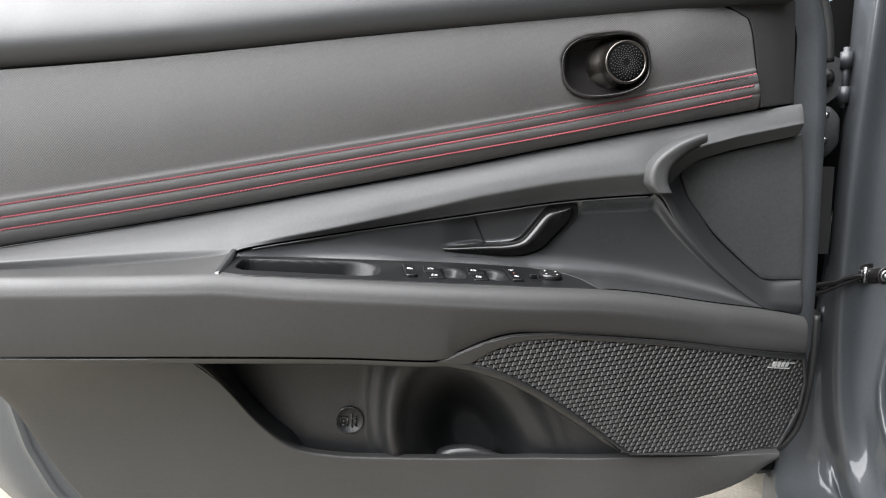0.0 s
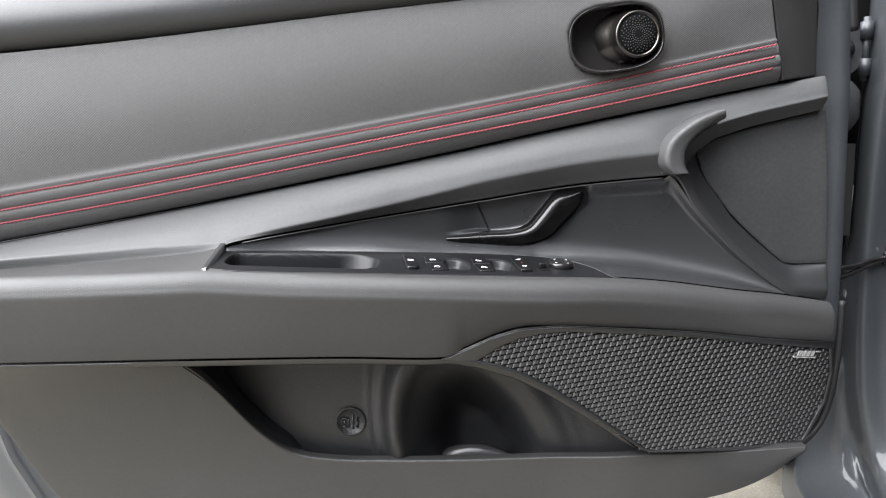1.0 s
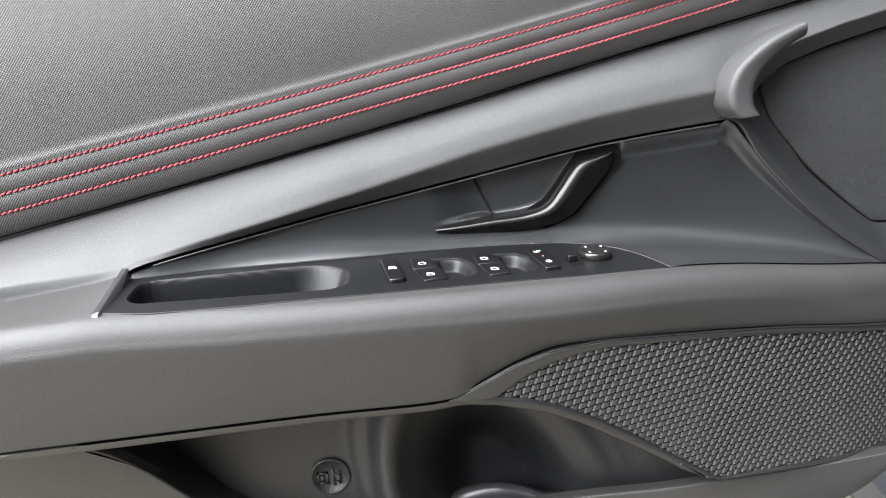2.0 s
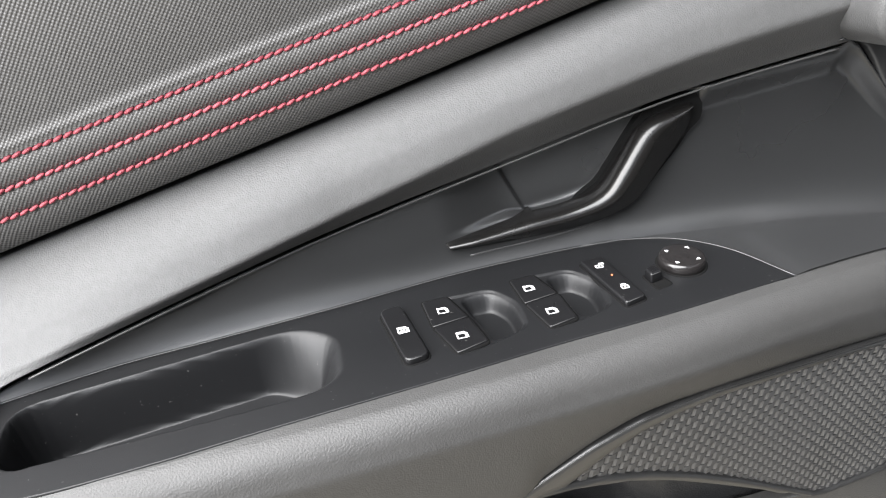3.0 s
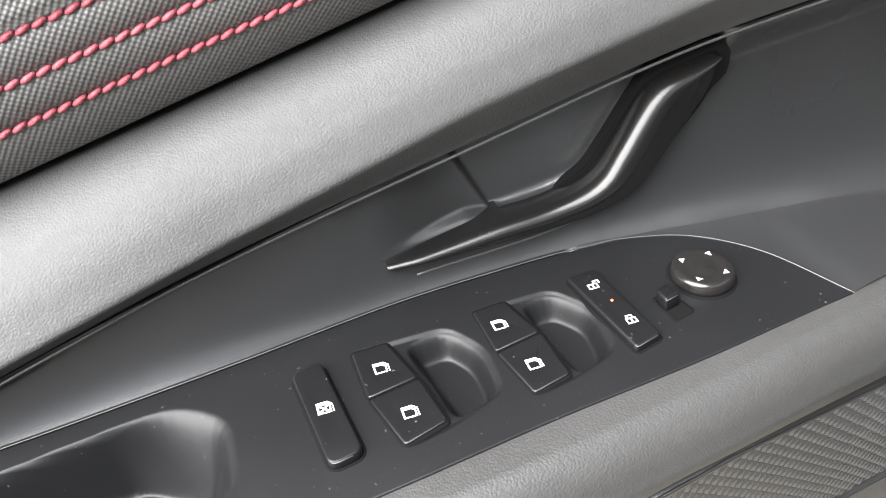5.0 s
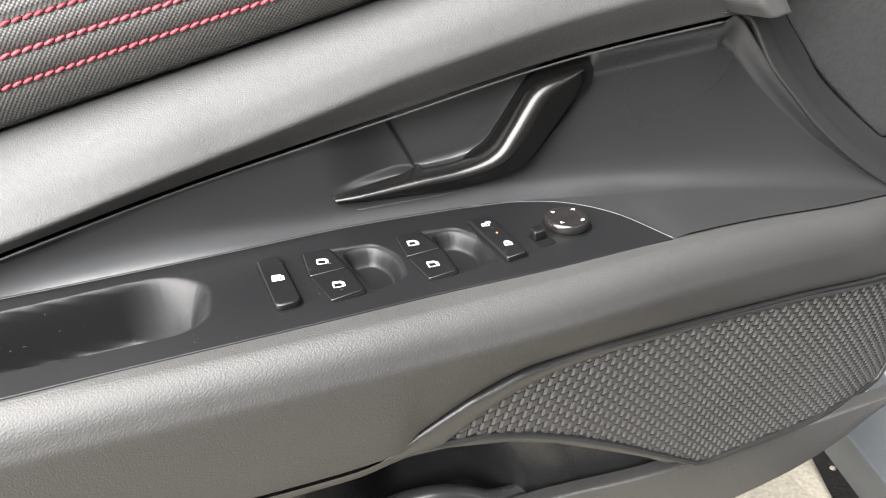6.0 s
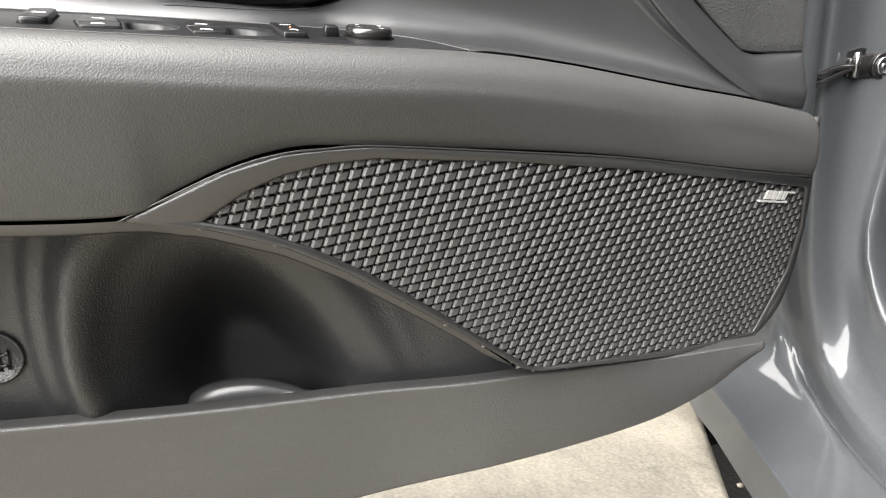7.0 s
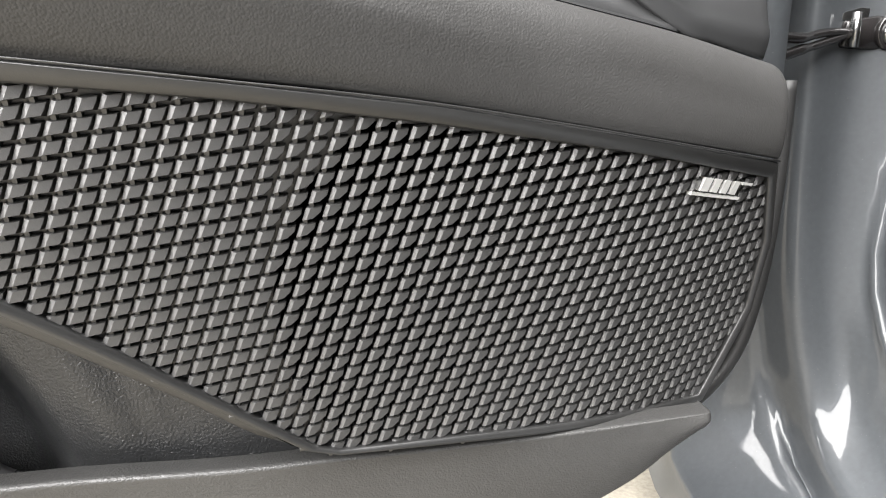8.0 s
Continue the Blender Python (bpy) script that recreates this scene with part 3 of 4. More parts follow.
CUP_B = rounded([(0.0435, .7835), (0.059, .785), (0.070, .770), (0.068, .749), (0.050, .7425)], 0.007)
Z = plate_z(X, Y)
tray_soft = 0.0035 + 0.018 * step01((X + 0.110) / 0.03)
Z = Z - 0.030 * step01(inside(TRAY, X, Y) / tray_soft)
WELL_A = rounded([(-0.0238, .7792), (0.0148, .7805), (0.0248, .7655), (0.0246, .7445), (0.004, .7362), (-0.0148, .7322)], 0.006)
WELL_B = rounded([(0.0247, .7848), (0.0598, .7862), (0.0712, .7705), (0.0692, .7485), (0.050, .7415), (0.0322, .7382)], 0.006)
for cup, well in ((CUP_A, WELL_A), (CUP_B, WELL_B)):
    Z = Z - 0.0010 * step01(inside(well, X, Y) / 0.0012)
    Z = Z - 0.0085 * step01(inside(cup, X, Y) / 0.0055)
plate = part("switch_plate", grid_mesh(np.stack([X, Y, Z], 2), 0.0009, 0.008, back=(0, 0, -1)), M_PLATE, door, "matt black armrest switch plate with a storage tray")

# highlight along the plate's back edge, put in as a lighter bead
bead = np.array([(x, y, plate_z(x, y) + 0.0001) for x, y in by_length(PLATE_BACK, 140)])
part("plate_edge", tube(bmesh.new(), bead, 0.00024, 8), M_EDGE, plate, "thin lighter bead painting the highlight on the switch plate's edge")


def on_plate(x, y, up_by=0.0):
    return Vector((x, y, float(plate_z(x, y)) + up_by))


def button(name, corners, height, parent, r=0.003, dish=0.0, label="", mat=None):
    poly = rounded(corners, r)
    loops = []
    for d, hh in ((0.0, -0.004), (0.0, height * 0.5), (0.0002, height * 0.8), (0.0006, height * 0.98), (0.0010, height)):
        loops.append([on_plate(x, y, hh) for x, y in shrink(poly, d)])
    cx, cy = np.mean(poly, 0)
    loops.append([on_plate(cx + (x - cx) * 0.55, cy + (y - cy) * 0.55, height - dish) for x, y in shrink(poly, 0.0014)])
    ob = part(name, outline_solid(bmesh.new(), loops), mat or M_BUTTON, parent, label)
    # the front edge's highlight is painted by a lighter bead
    rim = shrink(poly, 0.0003)
    run = np.roll(rim, -1, 0) - np.roll(rim, 1, 0)
    side = np.sign(np.sum(rim[:, 0] * np.roll(rim[:, 1], -1) - np.roll(rim[:, 0], -1) * rim[:, 1]))
    front = (run[:, 1] * -0.25 + run[:, 0] * 0.97) * side > 0.8 * np.linalg.norm(run, axis=1)
    first = next(k for k in range(len(rim)) if front[k] and not front[k - 1])
    edge = []
    for k in range(len(rim)):
        if not front[(first + k) % len(rim)]:
            break
        edge.append(on_plate(*rim[(first + k) % len(rim)], height * 0.86))
    if len(edge) > 2:
        part("edge", tube(bmesh.new(), edge, 0.00024, 8), M_EDGE, ob, "thin lighter front edge painting a highlight")
    return ob


def gap_ring(corners, parent, r=0.003):
    """A thin dark joint round a button."""
    poly = rounded(corners, r)
    return part("button_joint", outline_solid(bmesh.new(), [[on_plate(x, y, hh) for x, y in shrink(poly, d)] for d, hh in ((-0.0009, -0.003), (-0.0009, 0.0002), (0.0, 0.0002))], True), M_BLACK, parent)


def flat_icon(polys, parent, at, u, v, lift):
    """White printed strokes: polygons in millimetres along u and v on the plate."""
    bm = bmesh.new()
    for poly in polys:
        bm.faces.new([bm.verts.new(on_plate(at[0] + (a * u[0] + b * v[0]) * 0.001, at[1] + (a * u[1] + b * v[1]) * 0.001, lift)) for a, b in poly])
    return part("icon", bm, M_ICON, parent, "white printed symbol", smooth=False)


def stroke(a, b, w=0.42):
    a, b = np.array(a, float), np.array(b, float)
    d = (b - a) / np.linalg.norm(b - a)
    n = np.array([-d[1], d[0]]) * w / 2
    a, b = a - d * w / 2, b + d * w / 2
    return [a + n, b + n, b - n, a - n]


def window_icon(cross=False):
    s = [stroke((-2.0, -1.5), (1.2, -1.5)), stroke((1.2, -1.5), (1.2, 0.5)), stroke((1.2, 0.5), (0.4, 1.2)), stroke((0.4, 1.2), (-2.0, 1.2)), stroke((-2.0, 1.2), (-2.0, -1.5), 0.5),
         stroke((-2.0, 1.9), (0.7, 1.9)), stroke((0.7, 1.9), (1.9, 0.8)), stroke((1.9, 0.8), (1.9, -1.5), 0.3)]
    if cross:
        s += [stroke((-1.2, -0.9), (0.5, 0.6), 0.5), stroke((-1.2, 0.6), (0.5, -0.9), 0.5)]
    return s


def lock_icon(opened):
    s = [stroke((-1.7, -1.4), (1.1, -1.4)), stroke((1.1, -1.4), (1.1, 0.4)), stroke((1.1, 0.4), (-1.7, 0.4)), stroke((-1.7, 0.4), (-1.7, -1.4)), stroke((-0.3, -0.9), (-0.3, -0.1), 0.5)]
    dx = 1.6 if opened else 0.0
    return s + [stroke((-1.1 + dx, 0.4), (-1.1 + dx, 1.4)), stroke((-1.1 + dx, 1.5), (0.5 + dx, 1.5)), stroke((0.5 + dx, 1.4), (0.5 + dx, 0.5))]


UU, VV = (1.3, 0.04), (-0.04, 1.3)
c = [(-0.0450, .7735), (-0.0335, .7765), (-0.0265, .734), (-0.0385, .7315)]
ob = button("lock_out_button", c, 0.0032, plate, 0.004, 0.0003, "long black window lock-out button")
gap_ring(c, plate, 0.004)
flat_icon(window_icon(True), ob, (-0.0355, .7545), UU, VV, 0.0031)
for pairs in ((((-0.0225, .7780), (-0.0090, .7790), (-0.0025, .7595), (-0.0212, .7558)), ((-0.0210, .7552), (-0.0022, .7589), (0.0020, .7385), (-0.0140, .7335)), ((-0.0135, .7675), (-0.0088, .7455))),
              (((0.0260, .7835), (0.0395, .7850), (0.0460, .7655), (0.0273, .7615)), ((0.0275, .7609), (0.0462, .7649), (0.0480, .7435), (0.0330, .7395)), ((0.0335, .7735), (0.0382, .7515)))):
    for k in (0, 1):
        ob = button("window_switch", pairs[k], 0.0009, plate, 0.0016, 0.0002, "black window lift switch")
        gap_ring(pairs[k], plate, 0.0016)
        flat_icon(window_icon(False), ob, pairs[2][k], UU, VV, 0.00088)
c = [(0.0665, .7870), (0.0795, .7880), (0.0860, .7480), (0.0740, .7445)]
ob = button("lock_switch", c, 0.0030, plate, 0.0018, 0.0003, "narrow black door lock rocker")
gap_ring(c, plate, 0.0018)
flat_icon(lock_icon(True), ob, (0.0747, .7795), UU, VV, 0.0029)
flat_icon(lock_icon(False), ob, (0.0795, .7580), UU, VV, 0.0029)
part("lamp", lathe(bmesh.new(), [(0.0007, 0), (0.0006, 0.0030), (0.0002, 0.0031)], Matrix.Translation(on_plate(0.0775, .7695)), 12), M_AMBER, ob, "tiny amber lamp")
# folding lever
c = [(0.0935, .7665), (0.1005, .7690), (0.1040, .7570), (0.0955, .7545)]
part("lever_slot", outline_solid(bmesh.new(), [[on_plate(x, y, hh) for x, y in shrink(rounded(c, 0.0008), d)] for d, hh in ((-0.0010, -0.003), (-0.0010, 0.0003), (0, 0.0003))]), M_BLACK, plate)
button("mirror_lever", [(0.0937, .7660), (0.1000, .7682), (0.1020, .7615), (0.0945, .7595)], 0.0058, plate, 0.0014, 0, "small black mirror selector tab")
# mirror dial
dial_pose = Matrix.Translation(on_plate(0.1178, .7725)) @ Matrix.Rotation(math.atan(0.12), 4, "X") @ Matrix.Rotation(math.atan(0.08), 4, "Y")
part("dial_joint", lathe(bmesh.new(), [(0.0136, -0.002), (0.0136, 0.0004), (0.012, 0.0004)], dial_pose, 48), M_BLACK, plate)
dial = part("mirror_dial", lathe(bmesh.new(), [(0.0122, -0.001), (0.0125, 0.0022), (0.0121, 0.0046), (0.0112, 0.0056), (0.0085, 0.0054), (0.0046, 0.0047), (0.0034, 0.0051), (0.0004, 0.0053)], dial_pose, 56), M_GLOSS, plate, "round black mirror adjuster")
bm = bmesh.new()
for k in range(4):
    tip = dial_pose @ Matrix.Rotation(radians(45 + 90 * k), 4, "Z")
    bm.faces.new([bm.verts.new(tip @ Vector(p)) for p in ((0.0098, 0, 0.0058), (0.0078, 0.0014, 0.0057), (0.0078, -0.0014, 0.0057))])
part("icon", bm, M_ICON, dial, "white printed arrows", smooth=False)

# ---- padded armrest ----
xs = np.unique(np.concatenate([np.linspace(LEFT, 0.4185, 190), np.linspace(-0.229, -0.217, 13)]))
a, b = by_x(FRONT, xs), by_x(LOW, xs)
under_ = by_x(UNDER, xs)
left_in = step01((-0.2215 - xs) / 0.003)[:, None]
a[:, 2] -= 0.0006
a = a * (1 - left_in) + (under_ + (0, -0.0012, 0.0012)) * left_in
fy = soft(xs, [(-0.6, 0.693), (-0.4, 0.688), (-0.22, 0.685), (0.0, 0.700), (0.17, 0.727), (0.3, 0.758), (0.42, 0.795)])
fz = by_x(FRONT, xs)[:, 2]
g = [a, np.stack([xs, np.minimum(a[:, 1] - 0.002, fy + 0.0125), fz - 0.0014], 1)]
for dy, dz in ((0.0085, 0.0034), (0.0048, 0.0068), (0.0022, 0.0110), (0.0006, 0.0165), (0.0, 0.0225)):
    g.append(np.stack([xs, fy + dy, fz - dz], 1))
for f, o in ((0.4, 0.0012), (0.75, 0.0012)):
    p = np.stack([xs, fy * (1 - f) + b[:, 1] * f, (fz - 0.0225) * (1 - f) + b[:, 2] * f], 1)
    p[:, 1] -= o
    g.append(p)
g.append(b + (0, 0.0, 0.0001))
flat = [g[0] * (1 - k / 7) + g[1] * (k / 7) for k in range(7)]
part("armrest", grid_mesh(np.concatenate([np.array(flat), across(g[1:], 42)]), 0.0014, 0.003), M_PAD, door, "charcoal grained leatherette armrest pad")

# cheek that closes the recess at the plate's rear end
cheek = [(y, 0.6795 + (y - 0.700) * 0.24) for y in np.linspace(0.697, 0.7625, 16)]
loop = cheek + [(0.7625, 0.660), (0.697, 0.660)]
part("recess_cheek", outline_solid(bmesh.new(), [[(x, y, z) for y, z in loop] for x in (-0.2262, -0.2226, -0.2216)]), M_PANEL, door, "dark cheek at the end of the plate")

# ---- speaker bezel and honeycomb grille ----
GRILLE = np.array([(0.030, .5755), (0.051, .589), (0.070, .5965), (0.090, .6005), (0.115, .6015), (0.190, .5945), (0.259, .5855), (0.343, .572), (0.416, .5575),
                   (0.4255, .525), (0.424, .490), (0.402, .4450), (0.300, .4500), (0.221, .4535), (0.212, .4565), (0.179, .483), (0.142, .513), (0.109, .5375), (0.080, .556), (0.053, .569)])
RIM = np.array([(-0.007, .5795), (0.042, .6005), (0.0695, .6075), (0.090, .6085), (0.115, .6085), (0.190, .6005), (0.259, .5925), (0.343, .5785), (0.4195, .565),
                (0.4305, .525), (0.4285, .488), (0.405, .4410), (0.300, .4460), (0.221, .4512), (0.2065, .4562), (0.169, .4862), (0.131, .5150), (0.098, .5390), (0.067, .5575), (0.028, .5725)])


def lift(p, dy):
    return [(x, float(grille_y(x, z)) + dy, z) for x, z in p]


inner = np.concatenate([by_length(GRILLE[[i, (i + 1) % 20]], 9)[:-1] for i in range(20)])
outer = np.concatenate([by_length(RIM[[i, (i + 1) % 20]], 9)[:-1] for i in range(20)])
part("speaker_bezel", outline_solid(bmesh.new(), [lift(outer, 0.03), lift(outer, 0.0), lift(outer, -0.0022), lift(outer * 0.84 + inner * 0.16, -0.0037), lift(outer * 0.81 + inner * 0.19, -0.0038), lift(outer * 0.12 + inner * 0.88, -0.0026), lift(outer * 0.04 + inner * 0.96, -0.0020), lift(inner, -0.0010), lift(inner, 0.006)], False), M_BEZEL, door, "dark grey speaker surround")
line = [(p[0], p[1] - 0.0035, p[2]) for p in lift(by_length(RIM[:9], 90), 0)]
part("surround_edge", tube(bmesh.new(), line, 0.0004, 8), M_BEZEL, door, "thin edge of the speaker surround")
PITCH, ROW, TILT_HEX = 0.00695, 0.00562, radians(6.8)
TC, TS = math.cos(TILT_HEX), math.sin(TILT_HEX)
hexes = []
for r in range(-30, 30):
    for q in range(-45, 45):
        u, v = (q + 0.5 * (r % 2)) * PITCH, r * ROW
        hexes.append((0.2 + u * TC - v * TS - 0.0004 * r, 0.52 + u * TS + v * TC))
hexes = np.array(hexes)
near = inside(inner, hexes[:, 0], hexes[:, 1])
SPEAKER_C, SPEAKER_R = (0.285, 0.517), 0.0865
# backing plate with the round loudspeaker opening
bm = bmesh.new()
centre = np.array(SPEAKER_C)
ring_out, ring_in = [], []
for p in inner:
    d = p - centre
    ln = np.linalg.norm(d)
    ring_out.append(p)
    ring_in.append(centre + d / ln * min(SPEAKER_R, ln * 0.985))
vo = [bm.verts.new((x, float(grille_y(x, z)) + 0.0024, z)) for x, z in ring_out]
vm = [bm.verts.new((x, float(grille_y(x, z)) + 0.0024, z)) for x, z in [(o + i_) / 2 for o, i_ in zip(np.array(ring_out), np.array(ring_in))]]
vi = [bm.verts.new((x, float(grille_y(x, z)) + 0.0024, z)) for x, z in ring_in]
vd = [bm.verts.new((x, float(grille_y(x, z)) + 0.025, z)) for x, z in ring_in]
for ra, rb in ((vo, vm), (vm, vi), (vi, vd)):
    for k in range(len(ra)):
        bm.faces.new((ra[k], ra[(k + 1) % len(ra)], rb[(k + 1) % len(ra)], rb[k]))
grille = part("speaker_grille", bm, M_GRILLE, door, "dark plastic speaker grille of small bevelled tiles", smooth=False)
bm = bmesh.new()
outline_solid(bm, [[(x, float(grille_y(x, z)) + dy, z) for x, z in (centre + (np.array(ring_in) - centre) * k)] for k, dy in ((1.0, 0.016), (0.8, 0.020), (0.35, 0.030), (0.05, 0.028))])
part("speaker_cone", bm, M_BLACK, door, "black loudspeaker behind the grille")
# maker's plate, as plain bars
bm = bmesh.new()
for x0, x1, z0, z1 in ((-0.0165, 0.013, -0.0048, -0.0034), (-0.0125, -0.0080, -0.0026, 0.0034), (-0.0060, -0.0024, -0.0026, 0.0034), (-0.0002, 0.0034, -0.0026, 0.0034), (0.0058, 0.0092, -0.0026, 0.0034), (0.0112, 0.0175, 0.0022, 0.0034)):
    slant = 0.35
    loop = [(x0 + z0 * slant, z0), (x1 + z0 * slant, z0), (x1 + z1 * slant, z1), (x0 + z1 * slant, z1)]
    pts = []
    for px, pz in loop:
        wx, wz = 0.387 + px, 0.5555 + pz - px * 0.17
        pts.append((wx, float(grille_y(wx, wz)), wz))
    outline_solid(bm, [[(p[0], p[1] + dy, p[2]) for p in pts] for dy in (0.003, -0.0024)])
part("badge", bm, M_SILVER, grille, "small silver badge", smooth=False)

# ---- lower trim with the map pocket ----
xs = np.concatenate([np.linspace(-0.50, -0.26, 40), np.linspace(-0.257, -0.15, 50), np.linspace(-0.147, 0.396, 110)])
crest = smooth_line([(-0.257, .588), (-0.248, .570), (-0.237, .540), (-0.215, .495), (-0.187, .462), (-0.161, .449), (-0.12, .4425), (-0.089, .441), (0.011, .439), (0.143, .441), (0.216, .4435), (0.30, .444), (0.394, .447)])
topz = np.where(xs < -0.257, 0.588, np.interp(xs, crest[:, 0], crest[:, 1]))
low_line = smooth_line([(-0.50, .56), (-0.486, .52), (-0.477, .485), (-0.466, .445), (-0.437, .388), (-0.40, .352), (-0.35, .33), (-0.2, .325), (0.0, .335), (0.103, .352), (0.168, .364), (0.251, .376), (0.316, .390), (0.357, .409), (0.378, .427), (0.390, .4365), (0.396, .440)])
botz = np.minimum(np.interp(xs, low_line[:, 0], low_line[:, 1]), topz - 0.001)
g = []
for v in np.linspace(0, 1, 30):
    z = topz * (1 - v) + botz * v
    g.append(np.stack([xs, lower_y(xs, z) - 0.002 * math.sin(math.pi * v) , z], 1))
part("lower_trim", grid_mesh(np.array(g), 0.003, 0.012), M_LOWER, door, "grained grey hard plastic lower door trim")
# pocket: back wall with the bottle hollow, roof and floor
X, Z = np.meshgrid(np.linspace(-0.30, 0.222, 170), np.linspace(0.60, 0.395, 92))
rim_z = np.interp(X, [-0.3, -0.008, 0.028, 0.066, 0.097, 0.130, 0.168, 0.203, 0.24], [0.5835, .5785, .5725, .5575, .539, .515, .486, .4535, .42])
Yb = 0.8215 + 0.0 * X
fade = 1 - 0.6 * step01((0.47 - Z) / 0.06)
hollow = np.hypot((X - 0.030 - 0.25 * (0.46 - Z)) / 0.072, (Z - 0.425) / 0.118)
Yb += 0.060 * step01((1.05 - hollow) / 0.75)
out_ = (hollow - 1) * 0.072
side = 1 - 0.8 * step01((X + 0.03) / 0.09)
Yb -= fade * 0.028 * side * np.exp(-((out_ - 0.020) / 0.015) ** 2)
Yb -= fade * 0.005 * side * np.exp(-((out_ - 0.043) / 0.006) ** 2)
# the wall beside the hollow leans out towards the speaker
Yb -= 0.010 * step01((X - 0.10) / 0.08)
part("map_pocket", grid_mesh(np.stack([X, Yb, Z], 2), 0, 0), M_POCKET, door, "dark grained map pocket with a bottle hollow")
n = 60
edge_w = by_length([(-0.259, .698, .588), (-0.237, .748, .540), (-0.215, .778, .495), (-0.187, .795, .462), (-0.161, .80, .449)], n)
edge_b = by_length([(-0.275, .83, .585), (-0.245, .835, .525), (-0.205, .838, .482), (-0.178, .84, .462), (-0.168, .84, .43)], n)
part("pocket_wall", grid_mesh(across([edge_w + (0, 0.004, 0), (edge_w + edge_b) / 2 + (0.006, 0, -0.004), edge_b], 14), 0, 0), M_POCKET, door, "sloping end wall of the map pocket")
xs = np.linspace(-0.30, 0.215, 80)
lz = np.interp(xs, [-0.3, -0.008, 0.028, 0.066, 0.097, 0.130, 0.168, 0.203, 0.22], [0.5835, .5785, .5725, .5575, .539, .515, .4865, .456, .4515])
low_ = by_x(LOW, xs)
k_ = step01((xs + 0.02) / 0.04)
front_ = np.stack([xs, low_[:, 1] * (1 - k_) + (grille_y(xs, lz) + 0.001) * k_, (low_[:, 2] - 0.0014) * (1 - k_) + lz * k_], 1)
roll = np.zeros((80, 3))
roll[:, 2] = 0.8 * step01((xs - 0.18) / 0.025)
rolled = [front_ + (0, dy, dz) - roll * dz for dy, dz in ((0, 0), (0.001, -0.0045), (0.005, -0.0068), (0.014, -0.0066), (0.030, 0.0), (0.10, 0.004))]
part("pocket_roof", grid_mesh(across(rolled, 24), 0, 0), M_BEZEL, door, "rolled plastic edge over the map pocket")
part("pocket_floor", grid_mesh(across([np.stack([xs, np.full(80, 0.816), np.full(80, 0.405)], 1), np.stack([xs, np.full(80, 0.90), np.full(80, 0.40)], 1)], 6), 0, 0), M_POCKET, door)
ring = by_length([(-0.012, .845, .405), (-0.008, .850, .424), (0.010, .846, .434), (0.035, .842, .4365), (0.058, .840, .431), (0.078, .835, .424), (0.105, .836, .424), (0.13, .838, .433), (0.16, .838, .442)], 60)
bm = grid_mesh(across([ring + (0, 0.012, -0.02), ring + (0, 0.006, -0.002), ring, ring + (0, -0.006, -0.003), ring + (0, -0.012, -0.03)], 12), 0, 0)
part("bottle_rim", bm, M_RIM, door, "curved raised rim of the bottle holder")
em = Matrix.Translation((-0.1120, 0.8205, 0.4775)) @ Matrix.Rotation(radians(90), 4, "X")
bm = bmesh.new()
lathe(bm, [(0.0172, -0.006), (0.0172, 0.0012), (0.0160, 0.0018), (0.0150, 0.0012), (0.0146, 0.0002), (0.001, 0.0002)], em, 40)
for x0, x1, z0, z1 in ((-0.011, -0.0015, 0.003, 0.0045), (-0.011, -0.0015, -0.0065, -0.005), (-0.011, -0.0095, -0.0065, 0.0045), (-0.003, -0.0015, -0.0065, 0.0045), (-0.008, -0.005, -0.004, 0.001), (0.002, 0.0035, -0.009, 0.008), (0.007, 0.0085, -0.008, 0.005), (0.0035, 0.008, 0.001, 0.0024), (0.0035, 0.008, -0.006, -0.0046)):
    outline_solid(bm, [[em @ Vector(p) for p in ((x0, z0, hh), (x1, z0, hh), (x1, z1, hh), (x0, z1, hh))] for hh in (0, 0.0014)])
part("moulded_mark", bm, M_POCKET, door, "round moulded bottle symbol")

# flat black sheets added behind the joints to keep them dark
bm = bmesh.new()
for x0, x1, y, z0, z1 in ((LEFT, 0.41, 0.852, 0.66, 0.98), (0.225, 0.41, 0.852, 0.45, 0.66), (LEFT, 0.225, 0.806, 0.594, 0.648), (LEFT, 0.38, 0.83, 0.90, 0.98)):
    bm.faces.new([bm.verts.new(p) for p in ((x0, y, z0), (x1, y, z0), (x1, y, z1), (x0, y, z1))])
tagged(part("black_backing", bm, M_BLACK, door, "black backing sheets behind the joints", smooth=False), kind="stuff")

# ---- car body ----
body = thing("car", "blue-grey painted car with its front door open", "car", (0.7, 0.9, 0.0))


zs = np.linspace(0.405, 1.10, 70)
ex = np.interp(zs, [0.40, 0.43, 0.46, 0.50, 0.56, 0.64, 0.75, 0.84, 0.93, 1.0, 1.10], [0.372, 0.405, 0.428, 0.440, 0.448, 0.449, 0.447, 0.446, 0.440, 0.420, 0.36])
o70 = np.ones(70)
g = [np.stack([ex - 0.10, 0.866 * o70, zs], 1), np.stack([ex - 0.030, 0.852 * o70, zs], 1), np.stack([ex - 0.012, 0.843 * o70, zs], 1), np.stack([ex - 0.003, 0.842 * o70, zs], 1),
     np.stack([ex, 0.846 * o70, zs], 1), np.stack([ex + 0.0005, 0.875 * o70, zs], 1), np.stack([ex - 0.004, 0.95 * o70, zs], 1), np.stack([ex - 0.002, 1.00 * o70, zs], 1)]
part("door_shell", grid_mesh(across(g, 24), 0, 0), M_PAINT, body, "blue-grey painted steel door edge")
xs = np.linspace(-0.75, 0.30, 60)
o60 = np.ones(60)
